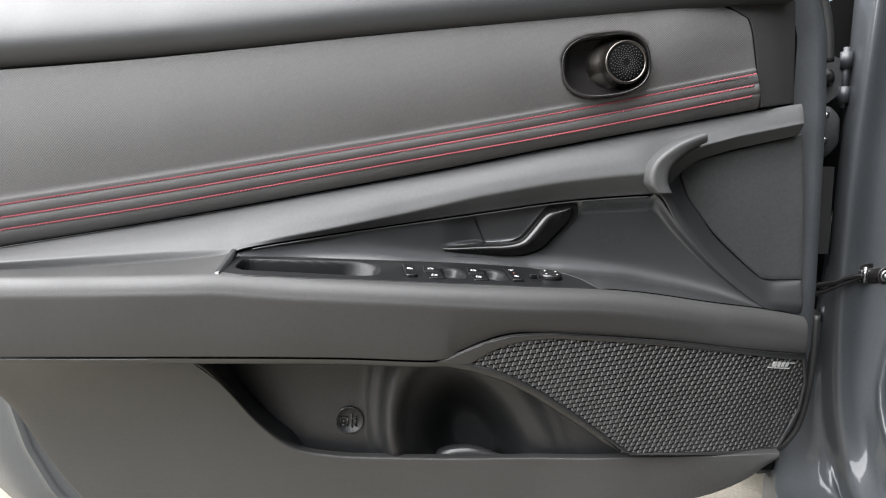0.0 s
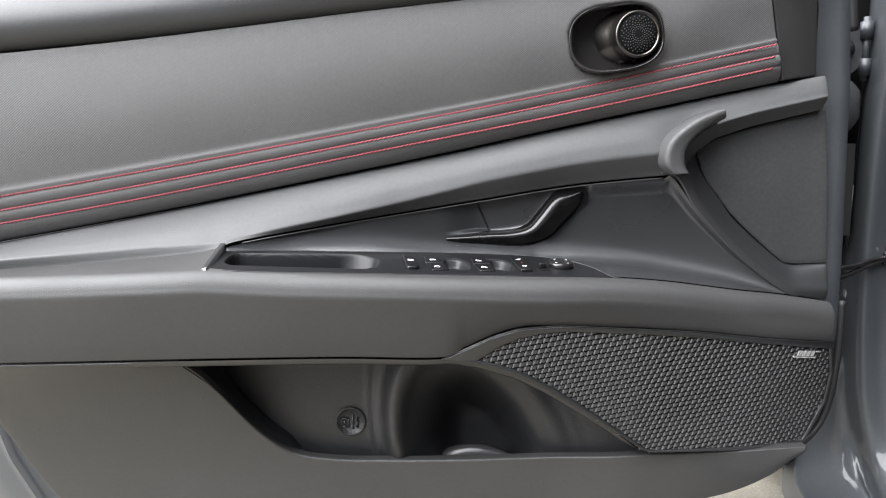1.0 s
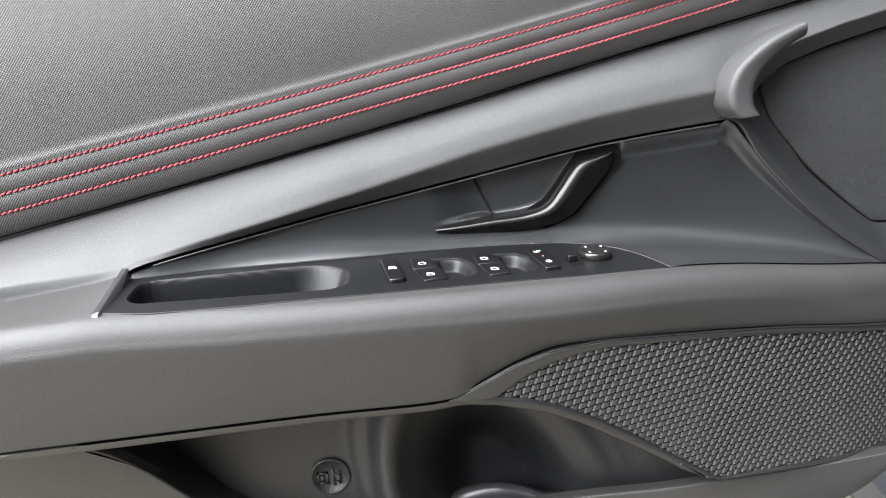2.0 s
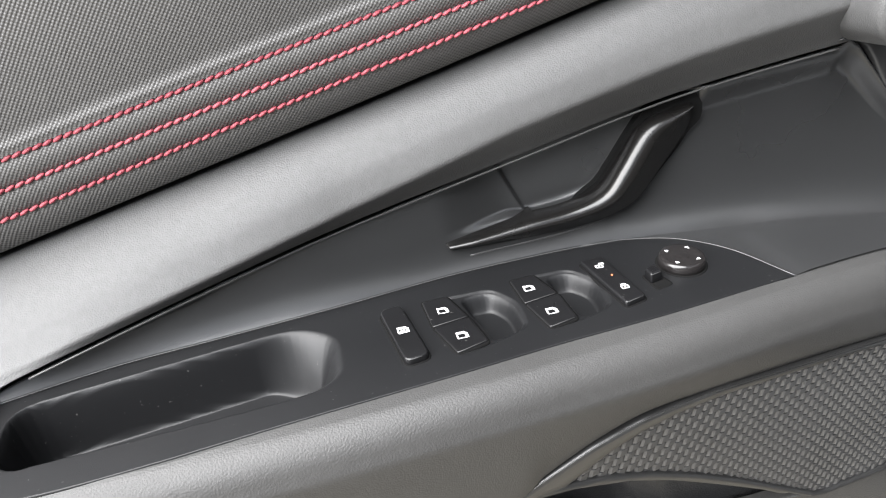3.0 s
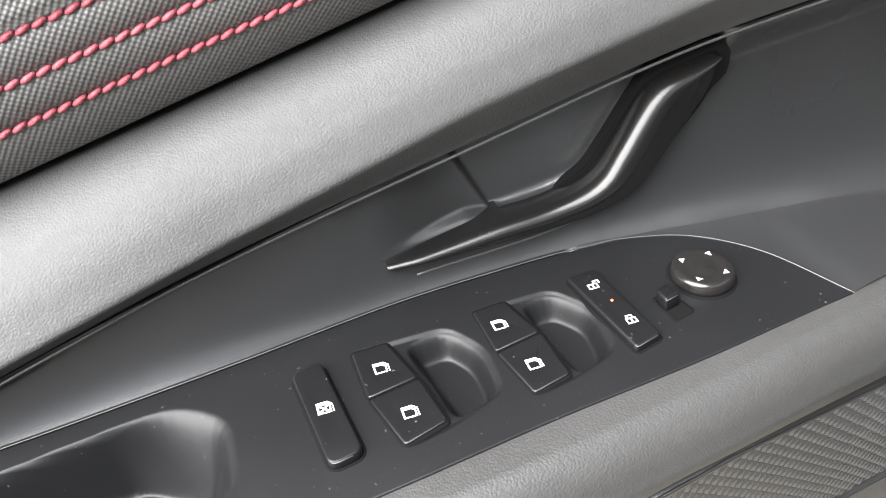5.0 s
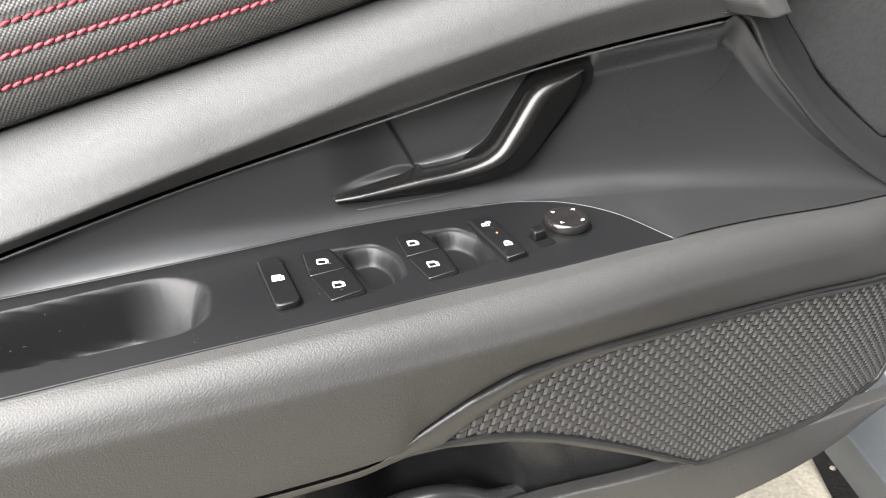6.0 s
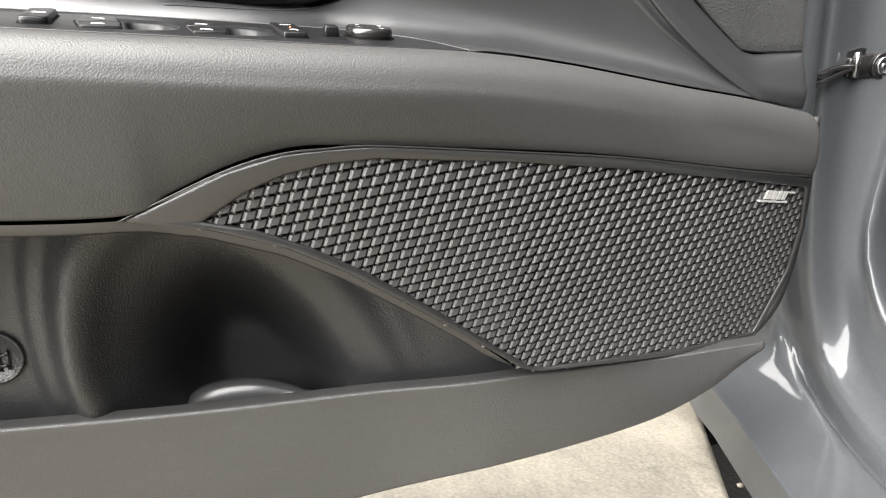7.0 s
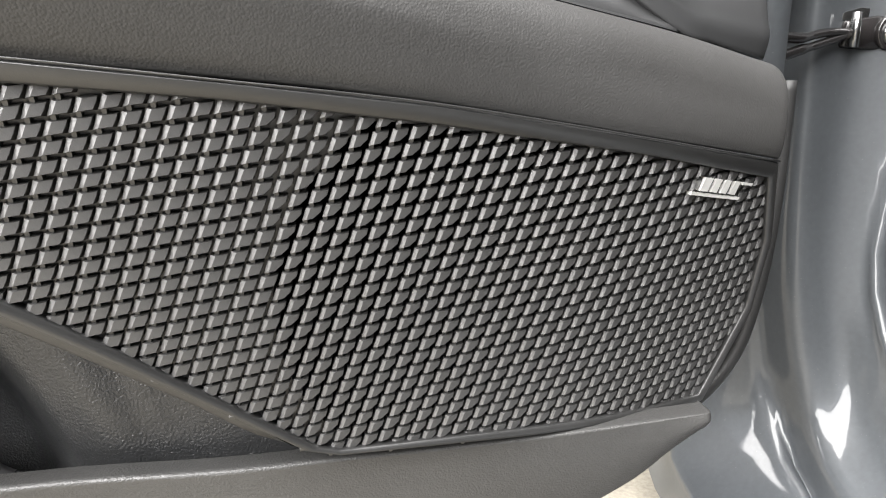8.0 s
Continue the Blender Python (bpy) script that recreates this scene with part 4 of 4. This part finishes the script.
rows = np.array([np.stack([xs, y * o60, z * o60], 1) for y, z in ((0.93, 1.08), (0.93, 0.60), (0.925, 0.40), (0.93, 0.365), (0.96, 0.36), (0.985, 0.38), (0.99, 0.60), (0.97, 1.08))])
part("door_skin", grid_mesh(rows, 0, 0), M_PAINT, body, "painted steel door skin")

# the post runs down, then bends back towards the sill; each rail is one line of that pressing
outer_edge = [(0.600, 1.100, 1.150), (0.590, 1.100, 0.800), (0.580, 1.090, 0.600), (0.555, 1.095, 0.480), (0.535, 1.090, 0.360), (0.511, 1.080, 0.255), (0.487, 0.975, 0.250), (0.464, 0.868, 0.246), (0.400, 0.610, 0.246), (0.100, -0.600, 0.246)]
outer_lip = [(0.590, 1.060, 1.150), (0.580, 1.060, 0.800), (0.570, 1.050, 0.600), (0.540, 1.060, 0.480), (0.522, 1.045, 0.370), (0.498, 1.020, 0.300), (0.473, 0.920, 0.296), (0.448, 0.810, 0.293), (0.400, 0.610, 0.290), (0.100, -0.600, 0.290)]
lip_crest = [(0.580, 1.040, 1.150), (0.568, 1.035, 0.800), (0.558, 1.030, 0.600), (0.535, 1.040, 0.480), (0.520, 1.030, 0.380), (0.498, 1.012, 0.308), (0.476, 0.915, 0.304), (0.453, 0.808, 0.300), (0.406, 0.610, 0.298), (0.110, -0.600, 0.298)]
groove_near = [(0.572, 1.02, 1.15), (0.556, 1.012, 0.80), (0.546, 1.005, 0.60), (0.530, 0.985, 0.48), (0.530, 0.975, 0.40), (0.535, 0.955, 0.355), (0.530, 0.905, 0.330), (0.518, 0.825, 0.312), (0.475, 0.61, 0.305), (0.18, -0.6, 0.305)]
groove_far = [(0.566, 0.995, 1.15), (0.546, 0.988, 0.80), (0.538, 0.983, 0.60), (0.533, 0.972, 0.48), (0.540, 0.965, 0.39), (0.548, 0.945, 0.345), (0.542, 0.900, 0.318), (0.530, 0.825, 0.302), (0.485, 0.61, 0.297), (0.19, -0.6, 0.297)]
corner_near = [(0.570, 0.965, 1.150), (0.542, 0.957, 0.800), (0.536, 0.953, 0.600), (0.538, 0.945, 0.480), (0.544, 0.935, 0.405), (0.550, 0.917, 0.360), (0.546, 0.875, 0.335), (0.536, 0.800, 0.318), (0.494, 0.610, 0.313), (0.205, -0.600, 0.313)]
corner_far = [(0.578, 0.957, 1.150), (0.550, 0.950, 0.800), (0.544, 0.947, 0.600), (0.547, 0.940, 0.480), (0.553, 0.929, 0.408), (0.559, 0.910, 0.364), (0.555, 0.868, 0.339), (0.545, 0.793, 0.322), (0.504, 0.600, 0.317), (0.215, -0.600, 0.317)]
face_mid = [(0.610, 0.962, 1.150), (0.581, 0.956, 0.800), (0.574, 0.952, 0.600), (0.566, 0.940, 0.480), (0.570, 0.927, 0.420), (0.575, 0.907, 0.378), (0.569, 0.862, 0.352), (0.558, 0.792, 0.338), (0.518, 0.612, 0.333), (0.222, -0.598, 0.333)]
bead_near = [(0.640, 0.945, 1.150), (0.611, 0.942, 0.800), (0.603, 0.938, 0.600), (0.584, 0.930, 0.480), (0.583, 0.912, 0.430), (0.584, 0.885, 0.395), (0.576, 0.840, 0.370), (0.566, 0.770, 0.357), (0.530, 0.600, 0.352), (0.235, -0.600, 0.352)]
bead_far = [(0.652, 0.939, 1.156), (0.623, 0.936, 0.806), (0.615, 0.932, 0.606), (0.596, 0.924, 0.486), (0.595, 0.906, 0.436), (0.596, 0.879, 0.401), (0.588, 0.834, 0.376), (0.578, 0.764, 0.363), (0.542, 0.594, 0.358), (0.247, -0.606, 0.358)]
inner_edge = [(0.740, 0.990, 1.15), (0.713, 0.985, 0.80), (0.707, 0.980, 0.60), (0.712, 0.966, 0.48), (0.720, 0.945, 0.420), (0.725, 0.910, 0.380), (0.720, 0.86, 0.35), (0.710, 0.78, 0.335), (0.67, 0.60, 0.33), (0.38, -0.6, 0.33)]
POST = (outer_edge, outer_lip, lip_crest, groove_near, groove_far, corner_near, corner_far, face_mid, bead_near, bead_far, inner_edge)
bm = grid_mesh(across([by_length(r_, 90) for r_ in POST], 80), 0, 0)
part("door_post", bm, M_PAINT, body, "glossy blue-grey door post and sill")
# flat black sheet that paints the shade of the hinge gap
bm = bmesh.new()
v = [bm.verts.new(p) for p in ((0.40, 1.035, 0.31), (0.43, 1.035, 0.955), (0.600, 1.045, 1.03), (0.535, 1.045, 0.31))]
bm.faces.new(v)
part("hinge_shade_sheet", bm, M_BLACK, body, "black sheet standing in for shade in the hinge gap")
# dark wall added behind the hinges to block light, as a wheel arch liner
zs = np.linspace(0.04, 0.62, 10)
g = [np.stack([np.full(10, x), y + 0.06 * (zs - 0.3) ** 2, zs], 1) for x, y in ((0.46, 1.22), (0.60, 1.26), (0.85, 1.28), (1.25, 1.28))]
part("arch_liner_block", grid_mesh(np.array(g), 0, 0), M_RUBBER, body, "black wheel arch liner added to block light")
# front wing, mostly hidden behind the open door
zs = np.linspace(0.30, 0.95, 12)
g = [np.stack([np.full(12, x) + 0.03 * step01((zs - 0.6) / 0.4), np.full(12, y), zs], 1) for x, y in ((0.530, 1.06), (0.488, 1.05), (0.485, 1.058), (0.56, 1.40), (0.74, 2.10), (0.80, 2.60))]
part("front_wing", grid_mesh(np.array(g), 0, 0), M_PAINT, body, "blue-grey painted front wing")
# cabin: black interior block and unseen roof, added for shade and dark reflections
bm = bmesh.new()
turned = Matrix.Translation((1.08, -0.20, 0)) @ Matrix.Rotation(radians(-14), 4, "Z")
plan = rounded([(-0.72, -1.15), (0.95, -1.15), (0.95, 1.8), (-0.44, 1.8), (-0.66, 1.0)], 0.06)
low_loops = [[turned @ Vector((x, y, z)) for x, y in shrink(plan, d)] for d, z in ((0.0, 0.30), (0.0, 0.98), (0.03, 1.05))]
roof_plan = rounded([(-0.80, -1.15), (0.95, -1.15), (0.95, 1.75), (-0.50, 1.75)], 0.12)
top_loops = [[turned @ Vector((x, y, z)) for x, y in shrink(roof_plan, d)] for d, z in ((0.0, 1.10), (0.02, 1.30), (0.06, 1.42), (0.16, 1.48), (0.40, 1.50))]
outline_solid(bm, low_loops)
part("cabin_block", bm, M_BLACK, body, "black block for the car interior, added for shade", smooth=False)
part("roof", outline_solid(bmesh.new(), top_loops), M_PAINT, body, "blue-grey painted car roof out of view, added for shade", smooth=False)

# lower flange at the rear foot of the door, bright in the open light
zs = np.linspace(0.33, 0.60, 40)
lx = np.interp(zs, [0.33, 0.388, 0.445, 0.485, 0.52, 0.60], [-0.38, -0.437, -0.466, -0.477, -0.486, -0.50])
g = [np.stack([lx + dx, np.full(40, y), zs + dz], 1) for dx, y, dz in ((0.02, 0.835, 0.01), (-0.004, 0.828, 0.0), (-0.030, 0.832, -0.004), (-0.040, 0.826, -0.006), (-0.044, 0.826, -0.007), (-0.048, 0.834, -0.008), (-0.10, 0.855, -0.02), (-0.16, 0.90, -0.03))]
part("rear_flange", grid_mesh(across(g, 30), 0, 0), M_PAINT, body, "painted rear foot of the door")

# plugs and seal in the front foot of the door shell
for x, z, r in ((0.417, 0.487, 0.0135), (0.408, 0.456, 0.0125)):
    m_ = Matrix.Translation((x, 0.846, z)) @ Matrix.Rotation(radians(90), 4, "X")
    part("rubber_plug", lathe(bmesh.new(), [(r, -0.004), (r, 0.003), (r * 0.86, 0.005), (r * 0.6, 0.0035), (r * 0.5, 0.0045), (0.0006, 0.004)], m_, 28), M_RUBBER, body, "round black rubber plug")
seal = by_length([(0.452, 0.845, 0.60), (0.451, 0.845, 0.54), (0.446, 0.845, 0.49), (0.436, 0.845, 0.455), (0.418, 0.845, 0.432), (0.398, 0.845, 0.420)], 40)
part("door_seal", tube(bmesh.new(), seal, 0.0042, 10), M_RUBBER, body, "black rubber door seal")
seal = by_length([(0.449, 0.856, 0.90), (0.446, 0.858, 0.94), (0.437, 0.86, 0.975), (0.420, 0.862, 1.01), (0.39, 0.865, 1.06)], 40)
part("door_seal", tube(bmesh.new(), seal, 0.007, 10), M_RUBBER, body, "black rubber door seal")


def hinge(z, name):
    """A painted steel hinge in the gap: leaf, knuckle, pin and bolt."""
    h_ = thing(name, "dark steel door hinge between door and post", "hinge", (0.5, 0.95, z))
    bm = bmesh.new()
    leaf = rounded([(0.478, z - 0.030), (0.520, z - 0.036), (0.540, z - 0.020), (0.540, z + 0.022), (0.516, z + 0.036), (0.478, z + 0.030)], 0.006)
    outline_solid(bm, [[(x, y, zz) for x, zz in leaf] for y in (1.03, 0.992, 0.990)])
    part("leaf", bm, M_CAST, h_, smooth=False)
    for za, zb in ((z - 0.034, z - 0.012), (z + 0.012, z + 0.034)):
        part("knuckle", tube(bmesh.new(), [(0.544, 0.990, za), (0.544, 0.990, zb)], 0.008, 14), M_DULL, h_)
    part("pin", tube(bmesh.new(), [(0.544, 0.990, z - 0.040), (0.544, 0.990, z + 0.040)], 0.0045, 12), M_DULL, h_, "dull steel pin")
    m_ = Matrix.Translation((0.516, 0.990, z)) @ Matrix.Rotation(radians(90), 4, "X")
    part("bolt", lathe(bmesh.new(), [(0.013, -0.002), (0.013, 0.003), (0.009, 0.0035), (0.0085, 0.009), (0.001, 0.0088)], m_, 20), M_GLOSS, h_, "round-headed bolt")
    return h_


hinge(0.895, "hinge")
hinge(0.545, "hinge")
# wiring plug and steel stop between the hinges
plug = thing("wiring_boot", "black rubber wiring boot between door and post", "cable boot", (0.5, 0.97, 0.74))
bm = bmesh.new()
for k in range(7):
    tube(bm, [(0.470, 0.99, 0.700 + k * 0.011), (0.515, 0.995, 0.700 + k * 0.011)], 0.0065, 12)
part("bellows", bm, M_RUBBER, plug)
part("clip", tube(bmesh.new(), [(0.495, 0.985, 0.795), (0.520, 0.985, 0.793)], 0.006, 10), M_STEEL, plug, "bright steel clip")
bm = bmesh.new()
outline_solid(bm, [[(x, y, z) for x, z in shrink(rounded([(0.480, 0.792), (0.528, 0.788), (0.543, 0.806), (0.543, 0.842), (0.528, 0.858), (0.480, 0.854)], 0.007), d_)] for d_, y in ((0, 1.02), (0, 0.992), (0.003, 0.988))])
part("cast_arm", bm, M_CAST, plug, "grey cast steel arm")
for z in (0.845, 0.812):
    bm = bmesh.new()
    tube(bm, [(0.498, 0.984, z), (0.516, 0.984, z)], 0.0056, 16)
    tube(bm, [(0.516, 0.984, z), (0.522, 0.984, z)], 0.0038, 16)
    part("stop", bm, M_STEEL, plug, "bright steel pin")
bm = bmesh.new()
for x in (0.507, 0.528):
    outline_solid(bm, [[(x + a * 0.008, y, z) for a, z in ((-1, 0.655), (1, 0.655), (1, 0.775), (-1, 0.775))] for y in (1.02, 0.986, 0.984)])
part("conduit", bm, M_RUBBER, plug, "black wiring conduit", smooth=False)

# check strap
strap = thing("check_strap", "black steel door check strap bolted to the door post", "door check", (0.53, 0.9, 0.63))
bm = bmesh.new()
for side in (-1, 1):
    line = by_length([(0.440, 0.885, 0.6170), (0.470, 0.903, 0.6185 + side * 0.0035), (0.492, 0.914, 0.6195 + side * 0.0055), (0.515, 0.926, 0.622 + side * 0.0035), (0.540, 0.938, 0.6265 + side * 0.0030), (0.572, 0.950, 0.631)], 30)
    tube(bm, line, [0.0034] * 18 + [0.0028] * 12, 10)
part("arm", bm, M_GLOSS, strap, "black bent double arm")
bm = bmesh.new()
outline_solid(bm, [[(x, y, z) for x, z in shrink(rounded([(0.560, 0.621), (0.588, 0.619), (0.603, 0.623), (0.603, 0.639), (0.588, 0.642), (0.562, 0.638)], 0.003), d_)] for d_, y in ((0, 0.972), (0, 0.950), (0.0012, 0.9475))])
part("bracket", bm, M_GLOSS, strap, "black bracket on the post")
bm = bmesh.new()
outline_solid(bm, [[(x, y, z) for x, z in rounded([(0.556, 0.638), (0.590, 0.641), (0.592, 0.6455), (0.575, 0.6465), (0.557, 0.642)], 0.0015)] for y in (0.968, 0.952)])
part("clip", bm, M_STEEL, strap, "bright steel clip over the bracket", smooth=False)
bm = bmesh.new()
tube(bm, [(0.566, 0.944, 0.621), (0.566, 0.944, 0.643)], 0.0032, 10)
part("pin", bm, M_STEEL, strap, "steel pivot pin")
bolt = Matrix.Translation((0.595, 0.946, 0.6305)) @ Matrix.Rotation(radians(90), 4, "X")
part("washer", lathe(bmesh.new(), [(0.0120, -0.006), (0.0120, 0.001), (0.0112, 0.0022), (0.0090, 0.0016)], bolt, 30), M_GLOSS, strap, "black washer")
part("bolt", lathe(bmesh.new(), [(0.0085, -0.004), (0.0085, 0.0030), (0.0078, 0.0042), (0.0060, 0.0042), (0.0052, 0.0018), (0.0030, 0.0016), (0.0024, 0.0030), (0.0006, 0.0032)], bolt, 26), M_STEEL, strap, "bright bolt with a hollow head")

# front wheel, a little of its tyre shows under the door
wheel = thing("wheel", "black tyre of the front wheel under the wing", "wheel", (0.80, 1.62, 0.03))
wm = Matrix.Translation((0.80, 1.62, 0.34)) @ Matrix.Rotation(radians(90), 4, "Y")
part("tyre", lathe(bmesh.new(), [(0.20, -0.10), (0.29, -0.105), (0.306, -0.09), (0.31, -0.05), (0.302, -0.048), (0.302, -0.04), (0.31, -0.038), (0.31, 0.038), (0.302, 0.04), (0.302, 0.048), (0.31, 0.05), (0.306, 0.09), (0.29, 0.105), (0.20, 0.10)], wm, 64), M_RUBBER, wheel)
part("rim", lathe(bmesh.new(), [(0.20, -0.09), (0.18, -0.07), (0.05, -0.06), (0.001, -0.06)], wm, 40), M_STEEL, wheel)
# ---- ground: road and a pale raised pavement beside the car ----
ROAD_Z, WALK_Z = 0.03, 0.227
bm = bmesh.new()
bmesh.ops.create_grid(bm, x_segments=2, y_segments=2, size=400, matrix=Matrix.Translation((0, 0, ROAD_Z)))
tagged(part("road", bm, M_ROAD), "dark asphalt road under the car", "road", kind="structure")
bm = bmesh.new()
# kerb line slants past the door post
d_ = Vector((0.39, 1.0, 0)).normalized()
p0 = Vector((0.488, 0.965, 0))
n_ = Vector((-d_.y, d_.x, 0))
a_, b_ = p0 - d_ * 12, p0 + d_ * 12
prof = [(0.0, ROAD_Z - 0.02), (0.0, WALK_Z - 0.008), (-0.003, WALK_Z - 0.002), (-0.010, WALK_Z), (-0.6, WALK_Z), (-14.0, WALK_Z)]
line = []
for off, z in prof:
    line.append([a_ + (b_ - a_) * (k / 40) + n_ * (-off) + Vector((0, 0, z)) for k in range(41)])
grid_mesh(np.array(line), 0, 0, bm)
tagged(part("pavement", bm, M_GROUND), "pale beige concrete pavement with a kerb edge", "pavement", kind="structure")
# unseen wall added behind the camera to block the low sky
bm = bmesh.new()
outline_solid(bm, [[(x, y, z) for x, y in ((-14, -6.4), (10, -6.4), (10, -6.0), (-14, -6.0))] for z in (0.0, 2.5)])
tagged(part("unseen_wall", bm, M_WALL, smooth=False), "plain grey rendered wall added out of view to block low sky", "wall", kind="structure")
rng = random.Random(4)
for k in range(14):
    s_ = rng.uniform(-0.12, 0.25)
    c_ = p0 + d_ * s_ + n_ * rng.uniform(-0.03, 0.004)
    bm = bmesh.new()
    bmesh.ops.create_icosphere(bm, subdivisions=2, radius=1)
    r_ = rng.uniform(0.002, 0.006)
    for v_ in bm.verts:
        v_.co = Vector((v_.co.x * r_ * 1.3, v_.co.y * r_, v_.co.z * r_ * 0.7)) * (1 + 0.25 * noise.noise(v_.co * 2 + Vector((k, 0, 0))))
    bm.transform(Matrix.Translation((c_.x, c_.y, WALK_Z + r_ * 0.5)))
    tagged(part("pebble", bm, M_GROUND), "small pale pebble at the kerb edge", "pebble", "pebbles")


# ---- grille tiles: a face that falls away to the lower right behind a bevelled crest ----
def tile_loops(slope_x, slope_z, cut):
    """Face and foot of one tile; cut (0 to 1) takes away its lower right corner, and the facet on its left narrows."""
    face = ((-0.39 + 0.05 * cut, -0.28, -0.0014), (-0.10 + 0.02 * cut, 0.23, -0.0006), (0.50, 0.25, -0.0002), (0.38, -0.02, -0.0006), (0.20 - 0.22 * cut, -0.27, -0.0012))
    foot = ((-0.64 + 0.07 * cut, -0.31, -0.0002), (-0.32 + 0.06 * cut, 0.34, 0.0004), (0.56, 0.35, 0.0016), (0.43, -0.02, 0.0018), (0.23 - 0.22 * cut, -0.31, 0.0014))
    rib = ((-0.54, -0.28, 0.0000), (-0.30, -0.28, -0.0004), (-0.36, -0.56, 0.0004), (-0.56, -0.56, 0.0006))

    def loop(pts, extra=0.0):
        out = []
        for u, v, dy in pts:
            u, v = u * PITCH, v * PITCH
            px, pz = u * TC - v * TS, u * TS + v * TC
            out.append((px, slope_x * px - slope_z * pz + dy + extra, pz))
        return out
    return [loop(face), loop(foot), loop(foot, 0.003)], [loop(rib), loop(rib, 0.003)]


def tile_mesh(bm, slope_x, slope_z, cut, at=(0, 0, 0)):
    for loops in tile_loops(slope_x, slope_z, cut):
        rings = [[bm.verts.new(Vector(p) + Vector(at)) for p in loop] for loop in loops]
        bm.faces.new(rings[0])
        for l0, l1 in zip(rings, rings[1:]):
            for k in range(len(l0)):
                bm.faces.new((l0[k], l0[(k + 1) % len(l0)], l1[(k + 1) % len(l0)], l1[k]))
    return bm


def slope_at(x):
    return 0.13 + 2.8 * max(0.0, x - 0.3)


shared = bpy.data.meshes.new("tile")
bm = tile_mesh(bmesh.new(), 0.13, 0.22, 0.0)
bmesh.ops.recalc_face_normals(bm, faces=bm.faces)
bm.to_mesh(shared)
bm.free()
shared.materials.append(M_GRILLE)
order = sorted((float(x), float(z)) for (x, z), d in zip(hexes, near) if d > -0.0020)
rest = bmesh.new()
for k, (x, z) in enumerate(order):
    at = Vector((x, float(grille_y(x, z)), z))
    if k < 300:
        ob = new("tile", shared)
        ob.parent = grille
        ob.location = at - door.location
    else:
        tile_mesh(rest, slope_at(x), 0.26 - 0.5 * (0.578 - z), float(step01((x - 0.12) / 0.10)), at)
tagged(part("tiles", rest, M_GRILLE, grille, "small bevelled grille tiles", smooth=False), kind="stuff")
